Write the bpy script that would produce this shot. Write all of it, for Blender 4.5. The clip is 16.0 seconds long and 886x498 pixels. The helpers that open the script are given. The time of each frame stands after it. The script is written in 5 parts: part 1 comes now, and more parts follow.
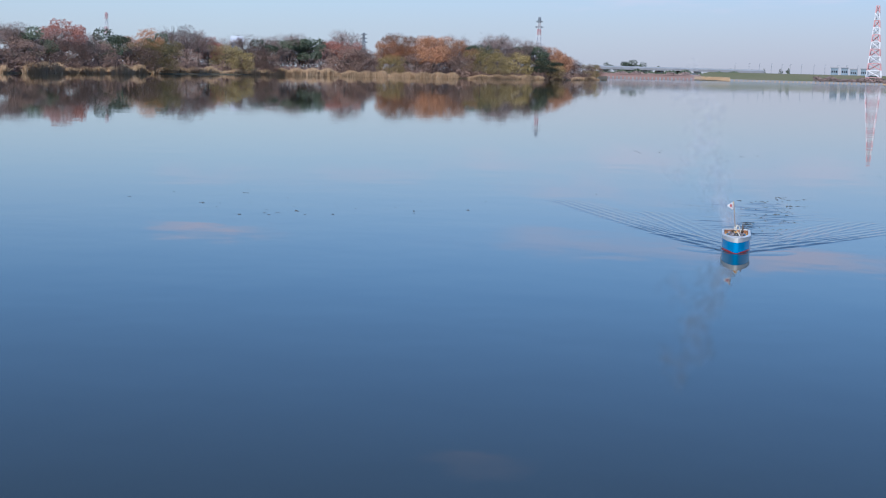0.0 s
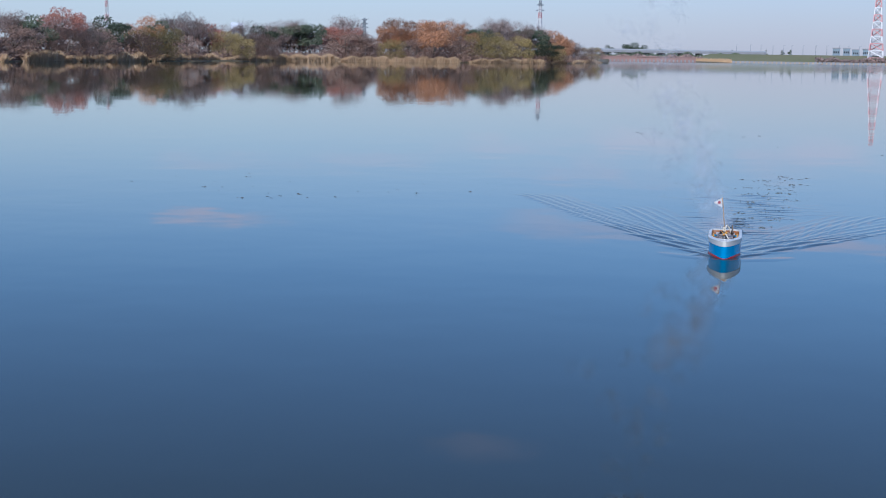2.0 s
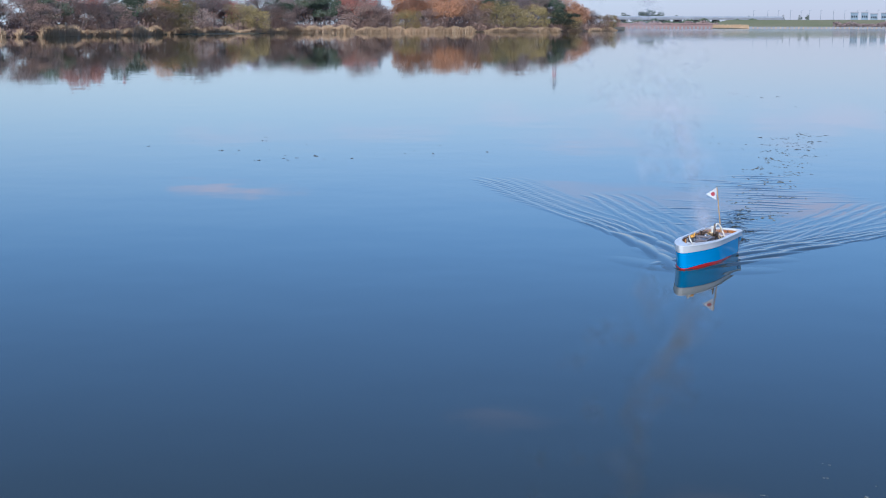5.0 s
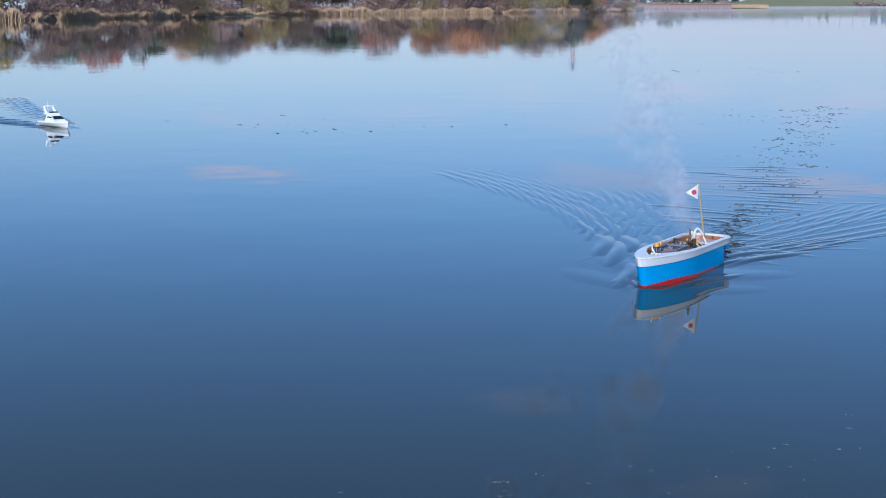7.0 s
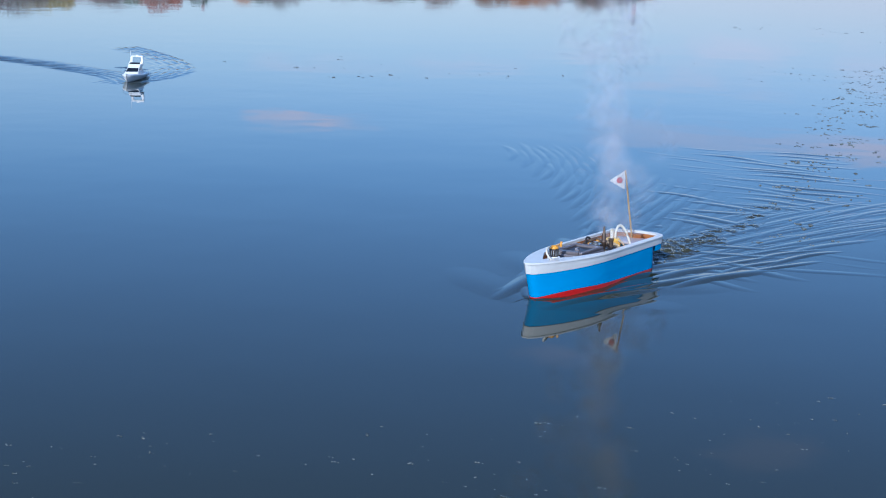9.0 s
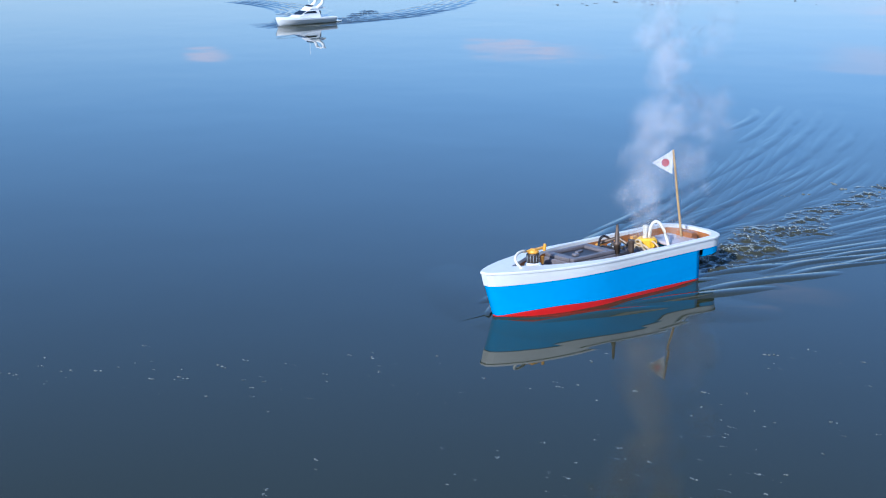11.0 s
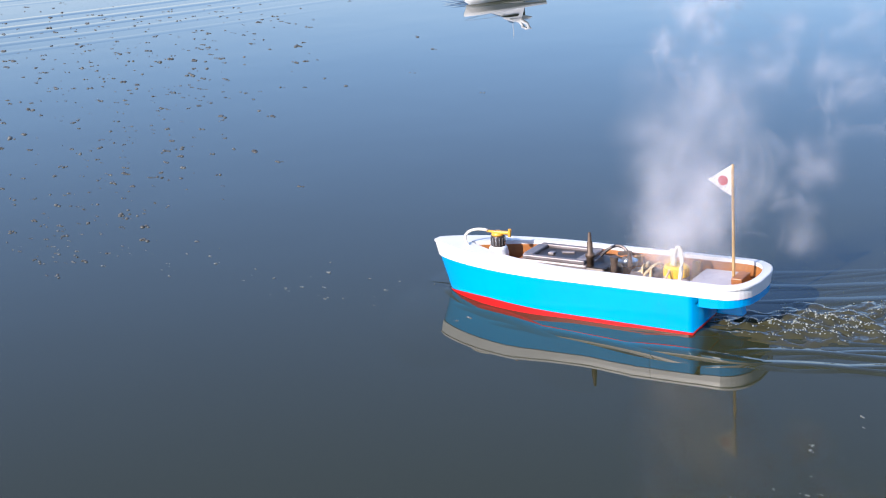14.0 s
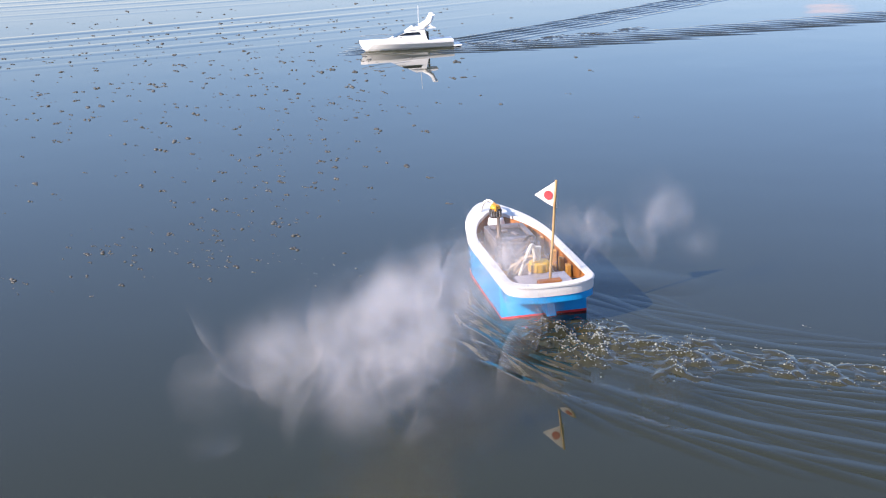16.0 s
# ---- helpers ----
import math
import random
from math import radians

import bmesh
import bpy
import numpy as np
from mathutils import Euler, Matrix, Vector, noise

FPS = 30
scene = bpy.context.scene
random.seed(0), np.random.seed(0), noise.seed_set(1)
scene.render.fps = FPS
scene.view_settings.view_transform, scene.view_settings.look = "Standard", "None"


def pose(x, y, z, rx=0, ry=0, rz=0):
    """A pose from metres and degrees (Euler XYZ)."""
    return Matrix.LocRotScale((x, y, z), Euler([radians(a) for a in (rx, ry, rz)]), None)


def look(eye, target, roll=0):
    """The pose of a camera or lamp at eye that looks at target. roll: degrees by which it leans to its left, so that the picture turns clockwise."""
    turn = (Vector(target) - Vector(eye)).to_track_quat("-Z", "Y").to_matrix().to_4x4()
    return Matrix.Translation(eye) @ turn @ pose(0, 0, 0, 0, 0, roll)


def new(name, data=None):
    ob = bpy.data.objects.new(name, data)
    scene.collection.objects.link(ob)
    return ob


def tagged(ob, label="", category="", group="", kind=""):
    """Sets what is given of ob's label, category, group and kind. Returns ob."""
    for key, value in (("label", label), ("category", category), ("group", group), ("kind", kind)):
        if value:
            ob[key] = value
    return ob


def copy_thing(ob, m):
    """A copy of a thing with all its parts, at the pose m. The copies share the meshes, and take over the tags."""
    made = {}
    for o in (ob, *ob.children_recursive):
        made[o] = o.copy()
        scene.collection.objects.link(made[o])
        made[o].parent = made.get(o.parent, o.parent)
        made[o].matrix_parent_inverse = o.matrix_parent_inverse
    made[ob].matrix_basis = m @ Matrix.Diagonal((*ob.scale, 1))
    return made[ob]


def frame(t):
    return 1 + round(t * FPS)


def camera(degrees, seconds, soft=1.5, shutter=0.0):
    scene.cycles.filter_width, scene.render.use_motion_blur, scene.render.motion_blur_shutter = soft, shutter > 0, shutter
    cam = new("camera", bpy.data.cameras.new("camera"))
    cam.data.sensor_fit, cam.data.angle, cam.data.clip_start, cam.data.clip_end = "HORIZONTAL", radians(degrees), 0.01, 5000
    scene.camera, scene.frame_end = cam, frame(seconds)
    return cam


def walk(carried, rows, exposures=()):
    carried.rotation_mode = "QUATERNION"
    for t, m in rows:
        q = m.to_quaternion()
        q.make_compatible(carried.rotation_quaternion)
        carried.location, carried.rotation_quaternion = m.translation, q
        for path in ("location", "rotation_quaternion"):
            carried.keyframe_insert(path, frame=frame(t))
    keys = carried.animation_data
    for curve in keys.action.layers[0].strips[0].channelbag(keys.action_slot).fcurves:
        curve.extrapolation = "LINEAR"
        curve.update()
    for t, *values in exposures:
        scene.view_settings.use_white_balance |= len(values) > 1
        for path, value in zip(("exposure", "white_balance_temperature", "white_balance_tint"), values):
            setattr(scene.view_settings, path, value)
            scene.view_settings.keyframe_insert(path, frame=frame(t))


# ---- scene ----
CAM_ROWS = [  # t, x, y, z, yaw, pitch, roll
    (0, 0.000, -0.000, 1.625, 20.97, -7.37, 1.42),
    (0.5, 0.001, -0.001, 1.621, 21.03, -7.35, 0.98),
    (1, 0.001, -0.002, 1.615, 21.07, -7.61, 0.84),
    (1.5, 0.002, -0.003, 1.604, 21.10, -7.78, 0.62),
    (2, 0.003, -0.004, 1.589, 21.08, -8.00, 0.84),
    (2.5, 0.004, -0.004, 1.569, 21.05, -8.14, 0.84),
    (3, 0.004, -0.005, 1.549, 21.01, -8.31, 0.69),
    (5.5, 0.007, -0.007, 1.446, 22.66, -9.64, -0.50),
    (6, 0.005, -0.007, 1.418, 27.51, -9.84, 1.00),
    (6.5, 0.001, -0.007, 1.386, 25.81, -9.78, 0.50),
    (7, 0.001, -0.007, 1.362, 22.61, -9.95, -0.28),
    (7.5, 0.003, -0.006, 1.346, 21.72, -10.61, 0.11),
    (8, 0.008, -0.006, 1.337, 21.65, -11.44, 0.43),
    (8.5, 0.012, -0.006, 1.329, 23.01, -11.59, 1.02),
    (11, -0.007, -0.013, 1.308, 34.11, -14.94, -0.10),
    (11.5, -0.044, -0.014, 1.303, 37.16, -15.94, -0.77),
    (12, -0.096, -0.011, 1.296, 40.04, -16.89, -1.56),
    (12.5, -0.143, -0.018, 1.300, 43.17, -17.48, -2.67),
    (13, -0.190, -0.037, 1.302, 46.52, -17.79, -3.43),
    (13.5, -0.229, -0.061, 1.304, 49.81, -17.61, -4.23),
    (14, -0.239, -0.082, 1.312, 53.30, -17.08, -4.27),
    (14.5, -0.218, -0.091, 1.333, 56.13, -16.67, -3.68),
    (15, -0.187, -0.094, 1.357, 58.54, -16.54, -3.41),
    (15.5, -0.180, -0.085, 1.360, 59.76, -16.41, -3.45),
    (16, -0.187, -0.078, 1.355, 59.84, -16.18, -3.02)]
BOAT_ROWS = [  # t, x, y, heading, trim, heel
    (0, -2.085, 13.318, -80.6, -0.6, 0.0),
    (0.5, -2.031, 12.863, -81.6, -0.6, 0.0),
    (1, -1.999, 12.395, -80.9, -0.6, 0.0),
    (1.5, -1.960, 11.944, -79.9, -0.6, 0.0),
    (2, -1.899, 11.452, -81.0, -0.6, 0.0),
    (2.5, -1.819, 10.936, -82.6, -0.6, 0.0),
    (3, -1.774, 10.446, -84.2, -0.6, 0.0),
    (5.5, -1.667, 8.214, -96.6, -0.7, 0.0),
    (6, -1.668, 7.803, -97.4, -0.7, 0.0),
    (6.5, -1.682, 7.533, -98.2, -0.8, 0.0),
    (7, -1.581, 6.952, -98.3, -0.8, 0.5),
    (7.5, -1.594, 6.380, -98.4, -0.8, 1.0),
    (8, -1.692, 6.026, -98.3, -0.7, 1.4),
    (8.5, -1.766, 5.752, -99.0, -0.6, 1.4),
    (11, -2.032, 3.891, -107.1, -0.4, 1.3),
    (11.5, -2.122, 3.577, -112.9, -0.3, 1.1),
    (12, -2.231, 3.267, -120.1, -0.2, 0.9),
    (12.5, -2.362, 2.992, -129.0, -0.2, 0.7),
    (13, -2.538, 2.768, -138.6, 0.0, 0.5),
    (13.5, -2.720, 2.570, -148.7, -0.2, 0.9),
    (14, -2.910, 2.414, -158.7, -0.3, 1.2),
    (14.5, -3.112, 2.322, -169.0, -0.1, 0.5),
    (15, -3.334, 2.276, -178.9, 0.1, 0.2),
    (15.5, -3.556, 2.255, -189.4, 0.0, 0.1),
    (16, -3.737, 2.256, -200.6, 0.2, -0.3)]
YACHT_ROWS = [  # t, x, y, heading
    (0, -18.9, 18.6, -24), (3, -15.4, 16.4, -20), (5.5, -12.36, 14.36, -14), (6, -11.68, 14.01, -15), (6.5, -11.07, 13.64, -20), (7, -10.41, 13.20, -28), (7.5, -9.85, 12.73, -38), (8, -9.46, 12.38, -48),
    (8.5, -9.20, 12.03, -56), (9.5, -8.75, 11.30, -76), (11, -8.49, 10.17, -103), (12, -8.42, 9.05, -103), (13, -8.38, 7.90, -103), (14.5, -8.40, 6.17, -106), (15, -8.46, 5.64, -108), (15.5, -8.57, 5.14, -110), (16, -8.76, 4.69, -113)]

cam = camera(35.65, 16.0, 1.1)
walk(cam, [(t, pose(x, y, z, 90 + pitch, 0, yaw) @ pose(0, 0, 0, 0, 0, roll)) for t, x, y, z, yaw, pitch, roll in CAM_ROWS],
     exposures=[(0, 0.02, 5130, 11), (3, 0.0, 5000, 11), (5.5, 0.24, 4950, 10), (8.5, 0.24, 4850, 9.5), (11, 0.64, 4950, 9), (12.5, 0.94, 5450, 13), (14, 1.06, 5930, 17), (16, 1.11, 6330, 20)])


# ---------------------------------------------------------------- light
SUN_AZ, SUN_EL = -85.0, 31.0          # the sun stands behind the camera
world = bpy.data.worlds.new("world")
scene.world = world
world.use_nodes = True
wn, wl = world.node_tree.nodes, world.node_tree.links
sky = wn.new("ShaderNodeTexSky")
sky.sky_type, sky.sun_disc = "NISHITA", False
sky.sun_elevation, sky.sun_rotation = radians(SUN_EL), radians(90 - SUN_AZ)
sky.air_density, sky.dust_density, sky.ozone_density = 1.0, 0.55, 4.5
tc = wn.new("ShaderNodeTexCoord")
sp = wn.new("ShaderNodeSeparateXYZ")
wl.new(tc.outputs["Generated"], sp.inputs["Vector"])


def sky_math(op, a, b=0.0, c=0.0):
    nd = wn.new("ShaderNodeMath")
    nd.operation = op
    for slot, val in zip(nd.inputs, (a, b, c)):
        if isinstance(val, (int, float)):
            slot.default_value = val
        else:
            wl.new(val, slot)
    return nd.outputs[0]


mp = wn.new("ShaderNodeMapping")
mp.inputs["Scale"].default_value = (14, 14, 90)
nz = wn.new("ShaderNodeTexNoise")
nz.inputs["Scale"].default_value, nz.inputs["Detail"].default_value = 1.0, 6
wl.new(tc.outputs["Generated"], mp.inputs["Vector"])
wl.new(mp.outputs["Vector"], nz.inputs["Vector"])
rag = nz.outputs["Fac"]
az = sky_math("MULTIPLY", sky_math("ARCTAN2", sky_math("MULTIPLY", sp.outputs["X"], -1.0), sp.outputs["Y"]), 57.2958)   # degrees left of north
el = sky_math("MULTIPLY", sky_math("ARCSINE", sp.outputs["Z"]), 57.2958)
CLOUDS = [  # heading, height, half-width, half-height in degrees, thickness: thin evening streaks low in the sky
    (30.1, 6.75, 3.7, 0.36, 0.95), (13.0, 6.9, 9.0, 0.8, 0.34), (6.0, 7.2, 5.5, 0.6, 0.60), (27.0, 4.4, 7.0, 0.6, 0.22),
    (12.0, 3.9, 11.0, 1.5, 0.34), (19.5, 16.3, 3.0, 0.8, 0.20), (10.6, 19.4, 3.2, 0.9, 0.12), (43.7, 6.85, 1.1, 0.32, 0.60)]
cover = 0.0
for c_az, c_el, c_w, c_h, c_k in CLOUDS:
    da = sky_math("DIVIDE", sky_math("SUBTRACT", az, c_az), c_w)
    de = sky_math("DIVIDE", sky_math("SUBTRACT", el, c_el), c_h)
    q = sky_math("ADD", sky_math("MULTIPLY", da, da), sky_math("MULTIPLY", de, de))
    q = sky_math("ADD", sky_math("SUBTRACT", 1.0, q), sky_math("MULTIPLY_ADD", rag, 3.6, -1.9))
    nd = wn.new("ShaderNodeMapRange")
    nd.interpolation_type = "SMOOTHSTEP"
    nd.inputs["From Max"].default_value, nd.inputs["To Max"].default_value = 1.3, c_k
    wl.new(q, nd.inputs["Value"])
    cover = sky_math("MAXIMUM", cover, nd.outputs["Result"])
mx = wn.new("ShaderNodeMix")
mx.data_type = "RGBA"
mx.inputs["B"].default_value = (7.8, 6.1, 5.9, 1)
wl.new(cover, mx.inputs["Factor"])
hz = wn.new("ShaderNodeMapRange")
hz.interpolation_type = "SMOOTHSTEP"
hz.inputs["From Min"].default_value, hz.inputs["From Max"].default_value = -0.02, 0.17
hz.inputs["To Min"].default_value, hz.inputs["To Max"].default_value = 0.78, 0.0
wl.new(sp.outputs["Z"], hz.inputs["Value"])
side_haze = wn.new("ShaderNodeMapRange")      # the haze turns mauve towards the open water
side_haze.inputs["From Min"].default_value, side_haze.inputs["From Max"].default_value = 30.0, 8.0
wl.new(az, side_haze.inputs["Value"])
hc = wn.new("ShaderNodeMix")
hc.data_type = "RGBA"
hc.inputs["A"].default_value, hc.inputs["B"].default_value = (5.3, 5.2, 5.0, 1), (4.9, 4.25, 4.3, 1)
wl.new(side_haze.outputs["Result"], hc.inputs["Factor"])
hm = wn.new("ShaderNodeMix")
hm.data_type = "RGBA"
wl.new(hc.outputs["Result"], hm.inputs["B"])
wl.new(hz.outputs["Result"], hm.inputs["Factor"])
wl.new(sky.outputs["Color"], hm.inputs["A"])
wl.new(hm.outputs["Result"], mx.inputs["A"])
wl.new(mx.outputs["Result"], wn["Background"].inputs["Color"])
wn["Background"].inputs["Strength"].default_value = 0.109
sun = new("sun", bpy.data.lights.new("sun", "SUN"))
sun.data.energy, sun.data.angle, sun.data.color = 4.2, radians(0.55), (1.0, 0.885, 0.72)
_d = Vector((math.cos(radians(SUN_AZ)) * math.cos(radians(SUN_EL)), math.sin(radians(SUN_AZ)) * math.cos(radians(SUN_EL)), math.sin(radians(SUN_EL))))
sun.matrix_world = look(_d * 50, (0, 0, 0))


# ---------------------------------------------------------------- materials
def mat(name, a, b=None, rough=0.6, metal=0.0, scale=8.0, fine=60.0, bump=0.0, rand=0.0, spec=0.5, through_light=0.0):
    """A procedural surface: two colours mixed by coarse and fine noise, with relief."""
    m = bpy.data.materials.new(name)
    m.use_nodes = True
    n, l = m.node_tree.nodes, m.node_tree.links
    p = n["Principled BSDF"]
    b = b or tuple(c * 0.75 for c in a)
    co = n.new("ShaderNodeTexCoord")
    n1, n2 = n.new("ShaderNodeTexNoise"), n.new("ShaderNodeTexNoise")
    n1.inputs["Scale"].default_value, n2.inputs["Scale"].default_value = scale, fine
    n1.inputs["Detail"].default_value = 4
    l.new(co.outputs["Object"], n1.inputs["Vector"])
    l.new(co.outputs["Object"], n2.inputs["Vector"])
    ad = n.new("ShaderNodeMath")
    ad.operation = "MULTIPLY_ADD"
    ad.inputs[1].default_value, ad.inputs[2].default_value = 0.35, -0.17
    l.new(n2.outputs["Fac"], ad.inputs[0])
    sm = n.new("ShaderNodeMath")
    sm.operation = "ADD"
    l.new(n1.outputs["Fac"], sm.inputs[0])
    l.new(ad.outputs[0], sm.inputs[1])
    fac = sm
    if rand:
        g = n.new("ShaderNodeNewGeometry")
        oi = n.new("ShaderNodeObjectInfo")
        r2 = n.new("ShaderNodeMath")
        r2.operation = "MULTIPLY_ADD"
        r2.inputs[1].default_value = rand
        l.new(g.outputs["Random Per Island"], r2.inputs[0])
        r3 = n.new("ShaderNodeMath")
        r3.operation = "MULTIPLY_ADD"
        r3.inputs[1].default_value = rand * 0.7
        r3.inputs[2].default_value = -rand * 0.8
        l.new(oi.outputs["Random"], r3.inputs[0])
        l.new(r3.outputs[0], r2.inputs[2])
        fac = n.new("ShaderNodeMath")
        fac.operation = "ADD"
        l.new(sm.outputs[0], fac.inputs[0])
        l.new(r2.outputs[0], fac.inputs[1])
    mr = n.new("ShaderNodeMapRange")
    mr.inputs["From Min"].default_value, mr.inputs["From Max"].default_value = 0.3, 0.7
    l.new(fac.outputs[0], mr.inputs["Value"])
    mc = n.new("ShaderNodeMix")
    mc.data_type = "RGBA"
    mc.inputs["A"].default_value, mc.inputs["B"].default_value = (*a, 1), (*b, 1)
    l.new(mr.outputs["Result"], mc.inputs["Factor"])
    l.new(mc.outputs["Result"], p.inputs["Base Color"])
    p.inputs["Roughness"].default_value, p.inputs["Metallic"].default_value = rough, metal
    p.inputs["Specular IOR Level"].default_value = spec
    if bump:
        bp = n.new("ShaderNodeBump")
        bp.inputs["Strength"].default_value, bp.inputs["Distance"].default_value = bump, 0.002
        l.new(n2.outputs["Fac"], bp.inputs["Height"])
        l.new(bp.outputs["Normal"], p.inputs["Normal"])
    if through_light:
        tr = n.new("ShaderNodeBsdfTranslucent")
        l.new(mc.outputs["Result"], tr.inputs["Color"])
        ms = n.new("ShaderNodeMixShader")
        ms.inputs[0].default_value = through_light
        l.new(p.outputs[0], ms.inputs[1])
        l.new(tr.outputs[0], ms.inputs[2])
        l.new(ms.outputs[0], n["Material Output"].inputs["Surface"])
    return m


def water_material(name, strength, choppy=0.0, body=(0.027, 0.029, 0.012)):
    m = bpy.data.materials.new(name)
    m.use_nodes = True
    n, l = m.node_tree.nodes, m.node_tree.links
    p = n["Principled BSDF"]
    p.inputs["Base Color"].default_value = (*body, 1)
    p.inputs["Roughness"].default_value, p.inputs["IOR"].default_value = 0.022, 1.333
    g = n.new("ShaderNodeNewGeometry")
    n1, n2 = n.new("ShaderNodeTexNoise"), n.new("ShaderNodeTexNoise")
    n1.inputs["Scale"].default_value, n2.inputs["Scale"].default_value = 0.9, 5.0
    n1.inputs["Detail"].default_value = 2
    l.new(g.outputs["Position"], n1.inputs["Vector"])
    l.new(g.outputs["Position"], n2.inputs["Vector"])
    far = n.new("ShaderNodeVectorMath")           # the open water far out is ruffled by the breeze
    far.operation = "LENGTH"
    l.new(g.outputs["Position"], far.inputs[0])
    ruffle = n.new("ShaderNodeMapRange")
    ruffle.inputs["From Min"].default_value, ruffle.inputs["From Max"].default_value = 140.0, 520.0
    ruffle.inputs["To Min"].default_value, ruffle.inputs["To Max"].default_value = 0.022, 0.085
    l.new(far.outputs["Value"], ruffle.inputs["Value"])
    l.new(ruffle.outputs["Result"], p.inputs["Roughness"])
    b1 = n.new("ShaderNodeBump")
    b1.inputs["Strength"].default_value, b1.inputs["Distance"].default_value = strength, 0.02
    l.new(n1.outputs["Fac"], b1.inputs["Height"])
    b2 = n.new("ShaderNodeBump")
    b2.inputs["Strength"].default_value, b2.inputs["Distance"].default_value = strength, 0.0012 + choppy
    l.new(n2.outputs["Fac"], b2.inputs["Height"])
    l.new(b1.outputs["Normal"], b2.inputs["Normal"])
    l.new(b2.outputs["Normal"], p.inputs["Normal"])
    return m


def steam_material():
    """Thin vapour: each wisp thins out from its middle, which the mesh stores as its vapour."""
    m = bpy.data.materials.new("steam")
    m.use_nodes = True
    n, l = m.node_tree.nodes, m.node_tree.links
    n.remove(n["Principled BSDF"])
    at = n.new("ShaderNodeAttribute")
    at.attribute_name = "vapour"
    co, nz = n.new("ShaderNodeTexCoord"), n.new("ShaderNodeTexNoise")
    nz.inputs["Scale"].default_value, nz.inputs["Detail"].default_value = 13, 3
    l.new(co.outputs["Object"], nz.inputs["Vector"])
    mr = n.new("ShaderNodeMapRange")
    mr.inputs["From Min"].default_value, mr.inputs["From Max"].default_value = 0.30, 0.70
    mr.inputs["To Min"].default_value, mr.inputs["To Max"].default_value = 0.45, 1.15
    l.new(nz.outputs["Fac"], mr.inputs["Value"])
    mu = n.new("ShaderNodeMath")
    mu.operation = "MULTIPLY"
    mu.use_clamp = True
    l.new(at.outputs["Fac"], mu.inputs[0])
    l.new(mr.outputs["Result"], mu.inputs[1])
    d, t, x, a = n.new("ShaderNodeBsdfDiffuse"), n.new("ShaderNodeBsdfTranslucent"), n.new("ShaderNodeBsdfTransparent"), n.new("ShaderNodeMixShader")
    d.inputs["Color"].default_value = t.inputs["Color"].default_value = (0.80, 0.79, 0.82, 1)
    l.new(d.outputs[0], a.inputs[1])
    l.new(t.outputs[0], a.inputs[2])
    o = n.new("ShaderNodeMixShader")
    l.new(mu.outputs[0], o.inputs[0])
    l.new(x.outputs[0], o.inputs[1])
    l.new(a.outputs[0], o.inputs[2])
    l.new(o.outputs[0], n["Material Output"].inputs["Surface"])
    return m


M_WATER = water_material("lake water", 0.12)
M_WASH = water_material("churned water", 0.30, 0.004, (0.042, 0.041, 0.022))
M_BLUE = mat("sky blue gloss paint", (0.003, 0.30, 0.64), (0.003, 0.27, 0.60), 0.11, scale=3, fine=40, bump=0.03)
M_RED = mat("red bottom paint", (0.56, 0.012, 0.010), (0.44, 0.01, 0.01), 0.3, scale=5, bump=0.04)
M_WHITE = mat("white gloss paint", (0.69, 0.68, 0.66), (0.62, 0.61, 0.59), 0.3, scale=6, fine=50, bump=0.04)
M_WOOD = mat("varnished brown plywood", (0.38, 0.15, 0.036), (0.22, 0.075, 0.02), 0.45, scale=9, fine=120, bump=0.2)
M_YWOOD = mat("yellow pine block", (0.55, 0.28, 0.05), (0.42, 0.2, 0.04), 0.5, scale=20, bump=0.1)
M_DARK = mat("sooty dark steel and hatch shade", (0.07, 0.055, 0.05), (0.03, 0.026, 0.025), 0.42, 0.5, scale=14, bump=0.2)
M_GREY = mat("grey stained tin", (0.21, 0.185, 0.19), (0.12, 0.10, 0.10), 0.40, 0.25, scale=12, bump=0.1)
M_ROD = mat("soot-browned brass", (0.13, 0.085, 0.055), (0.06, 0.042, 0.032), 0.5, 0.35, scale=30, bump=0.2)
M_LID = mat("milky plastic lid", (0.50, 0.45, 0.46), (0.38, 0.34, 0.35), 0.25, scale=9)
M_BRASS = mat("tarnished brass", (0.40, 0.24, 0.09), (0.22, 0.12, 0.05), 0.35, 0.8, scale=22, bump=0.1)
M_STEEL = mat("ribbed bright steel", (0.55, 0.54, 0.52), (0.4, 0.4, 0.4), 0.25, 0.9, scale=30)
M_ORANGE = mat("amber valve plastic", (0.75, 0.36, 0.03), (0.62, 0.28, 0.03), 0.4, scale=20)
M_YELLOW = mat("yellow cap plastic", (0.85, 0.50, 0.02), (0.75, 0.42, 0.02), 0.4, scale=20)
M_HOSE = mat("cream rubber hose", (0.68, 0.64, 0.55), (0.58, 0.53, 0.44), 0.45, scale=25)
M_ROPE = mat("pale lagging cord", (0.55, 0.42, 0.26), (0.4, 0.3, 0.18), 0.9, scale=40, bump=0.3)
M_BAMBOO = mat("dry bamboo cane", (0.46, 0.30, 0.13), (0.30, 0.18, 0.075), 0.5, scale=25, fine=140, bump=0.2)
M_FLAG = mat("white pennant cloth", (0.82, 0.80, 0.78), (0.74, 0.72, 0.7), 0.8, scale=30, bump=0.1, through_light=0.3)
# red deepened in the colour itself, for the shade of a backlit flag
M_DISC = mat("backlit-dark red cloth disc", (0.40, 0.05, 0.06), (0.32, 0.04, 0.05), 0.8, scale=30)
M_CAN = mat("white printed can", (0.80, 0.80, 0.80), (0.72, 0.72, 0.72), 0.25, 0.1, scale=20)
M_CANRED = mat("red printed band", (0.66, 0.03, 0.03), None, 0.25, 0.1, scale=20)
